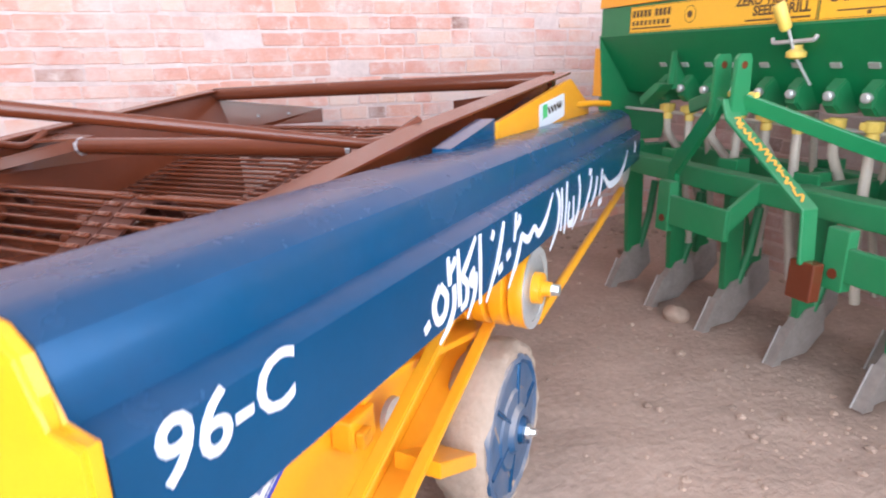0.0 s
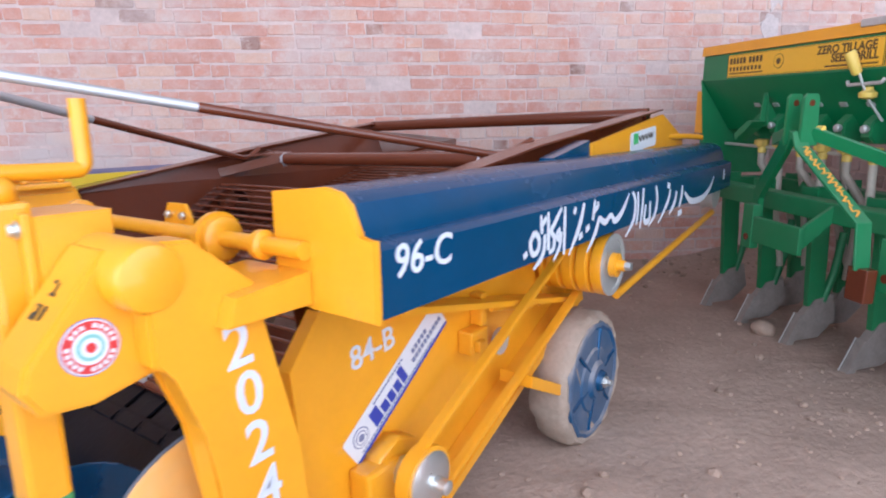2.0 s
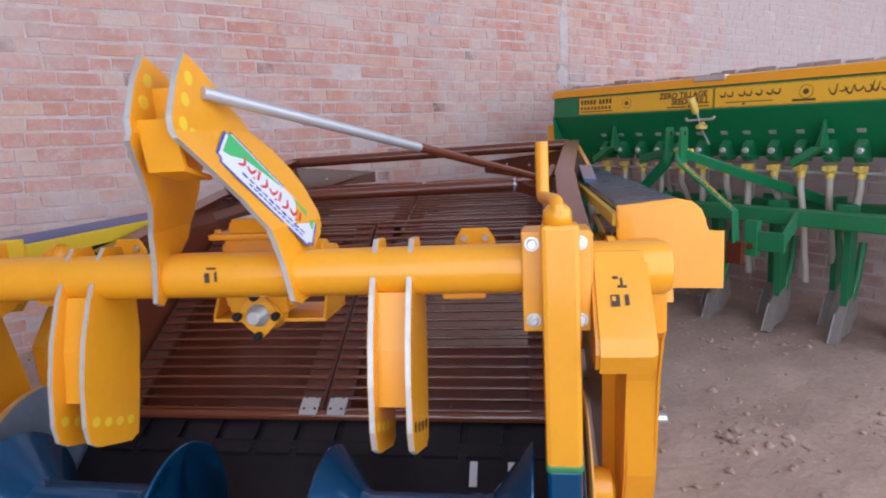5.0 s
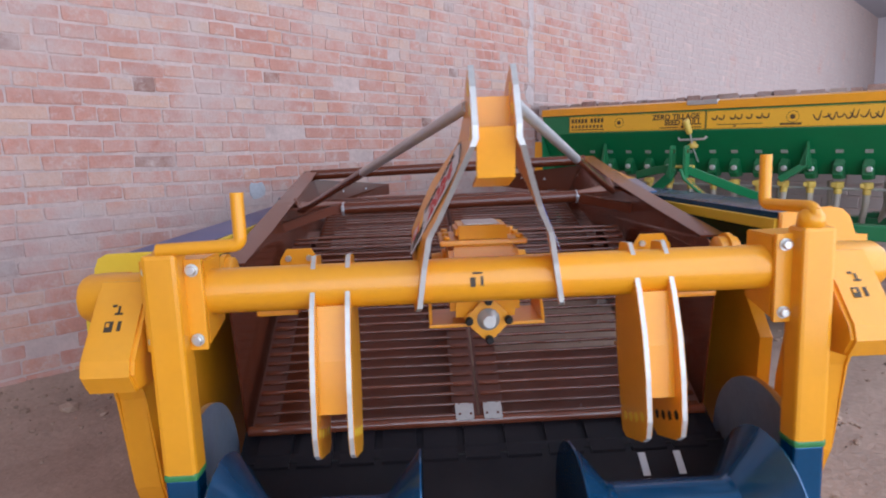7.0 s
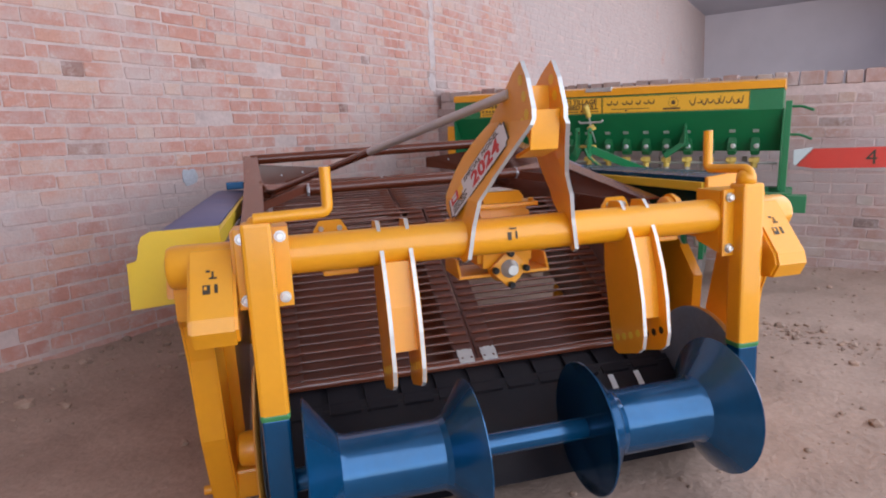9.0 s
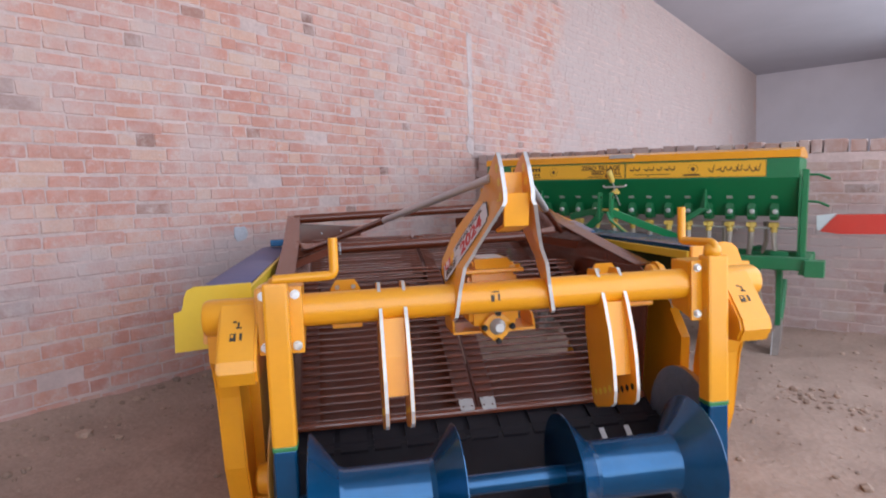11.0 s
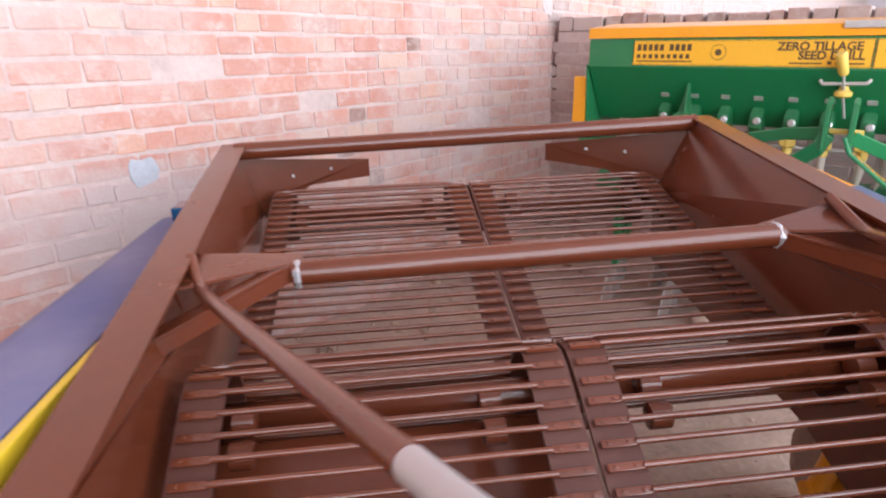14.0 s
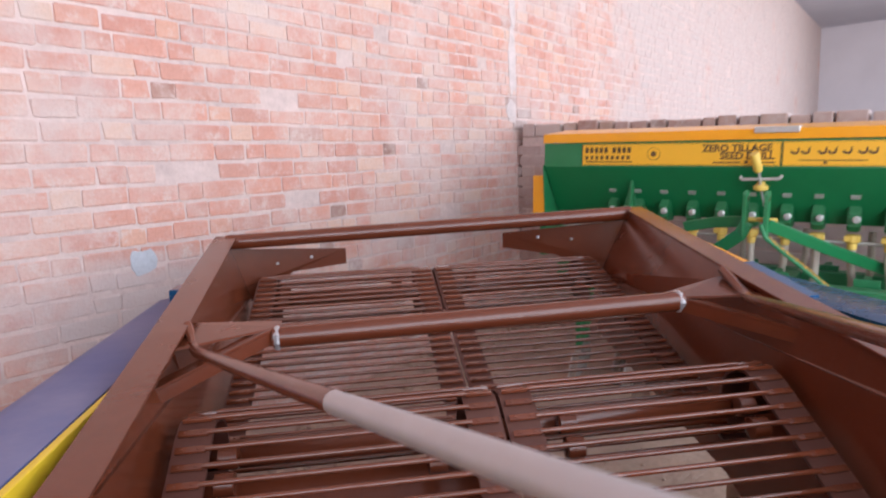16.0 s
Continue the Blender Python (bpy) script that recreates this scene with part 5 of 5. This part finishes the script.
def drill_frame():
    for y in (-0.03, 0.40):
        part("tool_beam", box((-0.12, y - 0.045, 0.71), (2.37, y + 0.045, 0.80), 0.008), GREEN, drill)
    for x in (-0.115, 1.1, 2.33):
        part("cross_beam", box((x - 0.035, 0.0155, 0.715), (x + 0.035, 0.3545, 0.795), 0.006), GREEN, drill)
    part("beam_socket", box((2.34, -0.12, 0.675), (2.46, 0.0, 0.79), 0.006), GREEN, drill)
    rng = random.Random(5)
    for row, (y, xs) in enumerate(((0.17, (-0.05, 0.30, 0.665, 1.055, 1.44, 1.80, 2.17)), (0.50, (0.12, 0.48, 0.86, 1.25, 1.62, 1.98)))):
        for x in xs:
            g = 0.033 * x
            sh = part("tine_shank", prism([(y - 0.10, 0.83), (y + 0.0, 0.83), (y + 0.02, 0.45), (y + 0.03, 0.20 + g), (y - 0.06, 0.20 + g), (y - 0.075, 0.45)], "x", x - 0.017, x + 0.017, 0.003), GREEN, drill)
            part("shank_clamp", box((x - 0.055, y - 0.115, 0.69), (x + 0.055, y - 0.1005, 0.83), 0.004), GREEN, sh)
            for dx in (-0.042, 0.042):
                bolt_bm = lathe([(y - 0.116, 0.011), (y - 0.128, 0.010)], (x + dx, 0, 0.725), "y", 6)
                part("bolt", bolt_bm, STEEL, sh)
            foot = part("tine_boot", prism([(y - 0.14, 0.015 + g), (y - 0.085, 0.15 + g), (y - 0.03, 0.24 + g), (y + 0.08, 0.26 + g), (y + 0.11, 0.12 + g), (y + 0.02, 0.03 + g)], "x", x - 0.022, x + 0.022, 0.006), BOOT, sh, "soil-caked furrow opener")
            part("tine_point", prism([(y - 0.165, 0.0 + g), (y - 0.095, 0.16 + g), (y - 0.085, 0.155 + g), (y - 0.12, 0.0 + g)], "x", x - 0.025, x + 0.025, 0.002), BOOT, foot)
            part("bare_edge", prism([(y - 0.169, 0.0 + g), (y - 0.099, 0.16 + g), (y - 0.096, 0.158 + g), (y - 0.165, -0.002 + g)], "x", x - 0.026, x - 0.020), STEEL, foot, "bare steel edge")
            if row == 0:
                smooth(part("boot_tube", pipe([(x + 0.02, y + 0.09, 0.60), (x + 0.015, y + 0.07, 0.40), (x + 0.005, y + 0.03, 0.22 + g)], 0.02, 10), GREEN, sh))


def drill_hitch():
    for x in (0.955, 1.045):
        p = part("mast_plate", prism([(-0.345, 1.06), (-0.345, 1.25), (-0.33, 1.267), (-0.285, 1.267), (-0.275, 1.25), (-0.265, 1.06)], "x", x - 0.009, x + 0.009, 0.003), GREEN, drill)
        smooth(part("pin_hole", lathe([(x - 0.0097, 0.013), (x + 0.0097, 0.013)], (0, -0.31, 1.23), "x", 14), BROWN, p))
    smooth(part("mast_pin", lathe([(0.93, 0.011), (1.085, 0.011)], (0, -0.27, 1.13), "x", 10), CUP, drill))
    pts = [(1.035, -0.335, 1.12), (1.06, -0.335, 1.06), (1.375, -0.30, 0.80), (1.385, -0.29, 0.62)]

    def strap(points, half, thick, name, mat=GREEN, label="", lying=False):
        bm = bmesh.new()
        rows = []
        for i, p in enumerate(points):
            p = Vector(p)
            d = (Vector(points[min(i + 1, len(points) - 1)]) - Vector(points[max(i - 1, 0)])).normalized()
            side = d.cross(Vector((0, 1, 0))).normalized() * half
            back = Vector((0, thick, 0))
            if lying:
                side, back = Vector((0, half, 0)), side.normalized() * -thick
            rows.append([bm.verts.new(q) for q in (p - side, p + side, p + side + back, p - side + back)])
        for a, b in zip(rows, rows[1:]):
            for i in range(4):
                bm.faces.new((a[i], a[(i + 1) % 4], b[(i + 1) % 4], b[i]))
        bm.faces.new(rows[0][::-1])
        bm.faces.new(rows[-1])
        bmesh.ops.bevel(bm, geom=bm.edges[:], offset=0.003, segments=1, affect='EDGES')
        return part(name, bm, mat, drill, label)

    right = strap(pts, 0.033, 0.014, "mast_leg", lying=True)
    d = (Vector(pts[2]) - Vector(pts[1])).normalized()
    m = plane_pose(Vector(pts[1]) + Vector((0.0006, 0, 0.0008)), d, (0, 1, 0))
    L = (Vector(pts[2]) - Vector(pts[1])).length
    q = random.Random(17)
    ribbons([[(L * (0.02 + 0.06 * k), q.uniform(-0.022, 0.01), 0.002), (L * (0.03 + 0.06 * k), q.uniform(-0.01, 0.024), 0.004), (L * (0.06 + 0.06 * k) + q.uniform(0, 0.012), q.uniform(-0.022, 0.0), 0.004), (L * (0.075 + 0.06 * k), q.uniform(-0.012, 0.02), 0.002)] for k in range(15)], m, ORANGE, right, "painted_script", 0.0015)
    strap([(0.965, -0.33, 1.12), (0.94, -0.33, 1.06), (0.62, -0.20, 0.80), (0.60, -0.18, 0.66)], 0.030, 0.03, "mast_leg")
    strap([(1.05, -0.30, 1.11), (1.28, -0.05, 0.98), (1.62, 0.33, 0.80)], 0.028, 0.025, "mast_stay")
    strap([(0.96, -0.30, 1.12), (0.80, -0.22, 1.10), (0.64, -0.16, 1.06)], 0.026, 0.03, "mast_horn")
    for x0, x1, z0, z1 in ((0.60, 0.985, 0.575, 0.70), (1.40, 1.62, 0.58, 0.69)):
        lug = part("link_bracket", box((x0, -0.24, z0), (x1, -0.215, z1), 0.005), GREEN, drill)
        part("link_ear", box((x0, -0.245, z0 - 0.035), (x0 + 0.075, -0.20, z1 + 0.055), 0.005), GREEN, lug)
        smooth(part("pin_hole", lathe([(-0.2475, 0.017), (-0.2455, 0.017)], (x0 + 0.04, 0, z0 + 0.02), "y", 14), BROWN, lug))
        part("bracket_web", prism([(-0.2145, z0 + 0.02), (-0.0755, 0.71), (-0.0755, 0.79), (-0.2145, z1)], "x", x1 - 0.03, x1 - 0.01, 0.002), GREEN, lug)
    part("rust_block", box((1.335, -0.31, 0.50), (1.425, -0.262, 0.63), 0.006), BROWN, drill, "rusty bare hitch block")
    # depth lever with cream grip and yellow knob
    rod = smooth(part("lever_rod", pipe([(0.953, -0.03, 1.36), (0.962, 0.02, 1.25), (0.975, 0.10, 1.15)], 0.006, 8), STEEL, drill))
    smooth(part("lever_grip", pipe([(0.955, -0.032, 1.345), (0.953, -0.036, 1.352), (0.935, -0.062, 1.43), (0.933, -0.065, 1.436)], 0.021, 14, radii=[0.016, 0.021, 0.024, 0.019]), CUP, rod, "cream plastic grip"))
    smooth(part("lever_knob", lathe([(1.225, 0.018), (1.232, 0.034), (1.25, 0.036), (1.262, 0.02), (1.275, 0.018)], (0.96, 0.025, 0.018), "z", 14), CUP, rod, "yellow knob"))
    smooth(part("lever_bar", pipe(bend([(0.865, 0.005, 1.318), (0.875, 0.0, 1.302), (1.045, 0.0, 1.308), (1.055, 0.005, 1.325)], 0.008), 0.008, 8), STEEL, rod))


drill_box()
drill_metering()
drill_frame()
drill_hitch()

# ---- stone, red plough beam ----


def stone():
    bm = bmesh.new()
    bmesh.ops.create_icosphere(bm, subdivisions=3, radius=0.062)
    for v in bm.verts:
        v.co *= 1 + 0.22 * noise.noise(v.co * 14)
        v.co.z *= 0.75
    ob = link("stone", bm, CLOD)
    ob.location = (3.20, 1.34, 0.03)
    return tagged(smooth(ob), "rounded dusty stone on the earth floor", "stone")


stone()


def plough_beam():
    th = thing("plough_beam", "red painted steel implement beam with a white tip", "implement beam", pose(3.85, -0.55, 0, 0, 0, -90))
    part("beam", prism([(0.11, 0.99), (0.0, 0.865), (0.12, 0.845), (2.6, 0.835), (2.6, 0.985)], "y", -0.05, 0.05, 0.006), RED_PAINT, th)
    part("white_tip", prism([(0.105, 1.0), (-0.02, 0.985), (-0.02, 0.88), (-0.005, 0.872)], "y", -0.045, 0.045, 0.004), STICKER, th, "white painted tip")
    for x in (1.3, 2.3):
        part("leg", box((x - 0.04, -0.04, -0.02), (x + 0.04, 0.04, 0.84), 0.006), RED_PAINT, th)
    letters("4", 0.15, plane_pose((0.47, -0.0512, 0.915), (1, 0, 0), (0, 0, 1)), INK, th)


plough_beam()

# ---- brickwork ----
PITCH, DEPTH = 0.0885, 0.0045


def brick_verts(x0, x1, z0, z1, d, rng, y=0.0):
    """A worn brick: its corners knocked off and its edges uneven. The outer ring, then the face."""
    def ring(inset, depth, rough):
        out = []
        for cx, cz, sx, sz in ((x0, z0, 1, 1), (x1, z0, -1, 1), (x1, z1, -1, -1), (x0, z1, 1, -1)):
            a, b = cut[len(out) // 2]
            pair = [(cx + sx * inset, cz + sz * (inset + b)), (cx + sx * (inset + a), cz + sz * inset)]
            out += pair if sx * sz > 0 else pair[::-1]
        return [(x + rng.uniform(-rough, rough), y - depth + rng.uniform(-0.0012, 0.0012), z + rng.uniform(-rough, rough)) for x, z in out]
    cut = [(rng.uniform(0.001, 0.013), rng.uniform(0.001, 0.007)) for _ in range(4)]
    return ring(0.0, 0.0, 0.004) + ring(0.003, d, 0.005)


BRICK_FACES = [tuple(range(8, 16))] + [(k, (k + 1) % 8, 8 + (k + 1) % 8, 8 + k) for k in range(8)]


def lay(x0, x1, z0, z1, rng, wander):
    """The bricks of a wall's face: (left, right, bottom, top), in courses of mixed long and short ones."""
    out = []
    z = z0
    while z + PITCH * 0.7 < z1:
        x = x0 - rng.uniform(0, 0.22)
        while x < x1:
            w = rng.choice((0.226, 0.226, 0.226, 0.112, 0.112, 0.17)) + rng.uniform(-0.008, 0.008)
            if rng.random() > 0.02:
                h = wander * noise.noise((x * 0.7, z * 1.3, 9)) + rng.uniform(-0.003, 0.003)
                out.append((x, min(x + w, x1), z + h, z + h + PITCH - 0.015 + rng.uniform(-0.008, 0.006)))
            x += w + rng.uniform(0.003, 0.012)
        z += PITCH
    return out


def joined_bricks(name, bricks, mat, parent, rng, depth=DEPTH):
    verts, faces = [], []
    for x0, x1, z0, z1 in bricks:
        n = len(verts)
        verts += brick_verts(x0, x1, z0, z1, depth * rng.uniform(0.5, 1.3), rng)
        faces += [tuple(n + k for k in f) for f in BRICK_FACES]
    me = bpy.data.meshes.new(name)
    me.from_pydata(verts, [], faces)
    me.materials.append(mat)
    ob = new(name, me)
    ob.parent = parent
    return tagged(ob, kind="stuff")


def tall_wall_bricks():
    rng = random.Random(21)
    all_ = lay(-5.0, 21.9, -0.02, 5.0, rng, 0.02)
    near = [b for b in all_ if -0.15 < b[0] < 2.55 and 0.93 < b[2] < 2.55]
    near = near[:300]
    chosen = set(near)
    rest = [b for b in all_ if b not in chosen]
    hold = wall_north
    field = joined_bricks("brick_field", rest, BRICK_FAR, hold, rng)
    field.location = (0, WALL_Y, 0)
    kinds = []
    for w in (0.226, 0.17, 0.112):
        row = []
        for k in range(6):
            me = bpy.data.meshes.new("brick")
            h = PITCH - 0.015
            me.from_pydata(brick_verts(-w / 2, w / 2, -h / 2, h / 2, DEPTH * rng.uniform(0.7, 1.3), rng), [], BRICK_FACES)
            me.materials.append(BRICK)
            row.append(me)
        kinds.append((w, row))
    for x0, x1, z0, z1 in near:
        w, row = min(kinds, key=lambda k: abs(k[0] - (x1 - x0)))
        ob = new("brick", rng.choice(row))
        ob.parent = hold
        ob.location = ((x0 + x1) / 2, WALL_Y, (z0 + z1) / 2)
        ob.rotation_euler = (0, rng.uniform(-0.012, 0.012), 0)
        ob.scale = ((x1 - x0) / w, 1, (z1 - z0) / (PITCH - 0.015))


tall_wall_bricks()

# mortar daubed over the joint where the low wall meets the tall one, and in patches


def daub(x0, x1, z0, z1, seed):
    bm = bmesh.new()
    n = 26
    c = ((x0 + x1) / 2, (z0 + z1) / 2)
    ring = []
    for k in range(n):
        a = 2 * math.pi * k / n
        r = 1 + 0.35 * noise.noise((math.cos(a) * 1.7 + seed, math.sin(a) * 1.7, seed))
        ring.append((c[0] + math.copysign(abs(math.cos(a)) ** 0.6, math.cos(a)) * (x1 - x0) / 2 * r, c[1] + math.copysign(abs(math.sin(a)) ** 0.6, math.sin(a)) * (z1 - z0) / 2 * r))
    top = [bm.verts.new((x * 0.94 + c[0] * 0.06, -0.0075, z * 0.94 + c[1] * 0.06)) for x, z in ring]
    base = [bm.verts.new((x, -0.001, z)) for x, z in ring]
    bm.faces.new(top)
    for k in range(n):
        bm.faces.new((base[k], base[(k + 1) % n], top[(k + 1) % n], top[k]))
    ob = part("mortar_daub", bm, DAUB if z0 > 1.5 else GREY_DAUB, wall_north)
    ob.location = (0, WALL_Y, 0)


DAUB = material("pale_daub", (0.535, 0.445, 0.43), 0.95, spots=0.6, spot_scale=9, grain=0.4, bump=0.5)
GREY_DAUB = material("grey_daub", (0.44, 0.45, 0.49), 0.95, spots=0.5, spot_scale=9, grain=0.4, bump=0.5)
for k, q in enumerate(((4.14, 4.26, 1.95, 2.45), (4.16, 4.27, 2.5, 3.1), (4.10, 4.24, 1.72, 1.9), (1.0, 1.11, 0.99, 1.10))):
    daub(*q, k * 3.1)

# ---- low wall behind the seed drill ----
LOW = pose(4.25, WALL_Y, 0, 0, 2.0, -90)
low_wall = link("wall_low", box((0, 0, -0.3), (9.0, 0.23, 1.60), 0), MORTAR)
low_wall.matrix_world = LOW
tagged(low_wall, "low partition wall of dusty old bricks with rough coping", "wall", kind="structure")
rng_low = random.Random(8)
joined_bricks("brick_field", lay(0.0, 6.0, -0.05, 1.60, rng_low, 0.006), OLD_BRICK_FAR, low_wall, rng_low)


def coping():
    """Loose bricks on edge along the top of the low wall."""
    rng = random.Random(3)
    x = 0.01
    while x < 5.6:
        w = rng.choice((0.075, 0.11, 0.11, 0.16, 0.22))
        h = rng.uniform(0.085, 0.115)
        bm = box((x, -0.01 + rng.uniform(-0.012, 0.012), 1.6005), (x + w, 0.22 + rng.uniform(-0.02, 0.02), 1.6005 + h), 0.008)
        for v in bm.verts:
            v.co += Vector((rng.uniform(-1, 1), rng.uniform(-1, 1), rng.uniform(-0.2, 1))) * 0.003
        part("brick", bm, OLD_BRICK, low_wall)
        x += w + rng.uniform(0.008, 0.03)


coping()
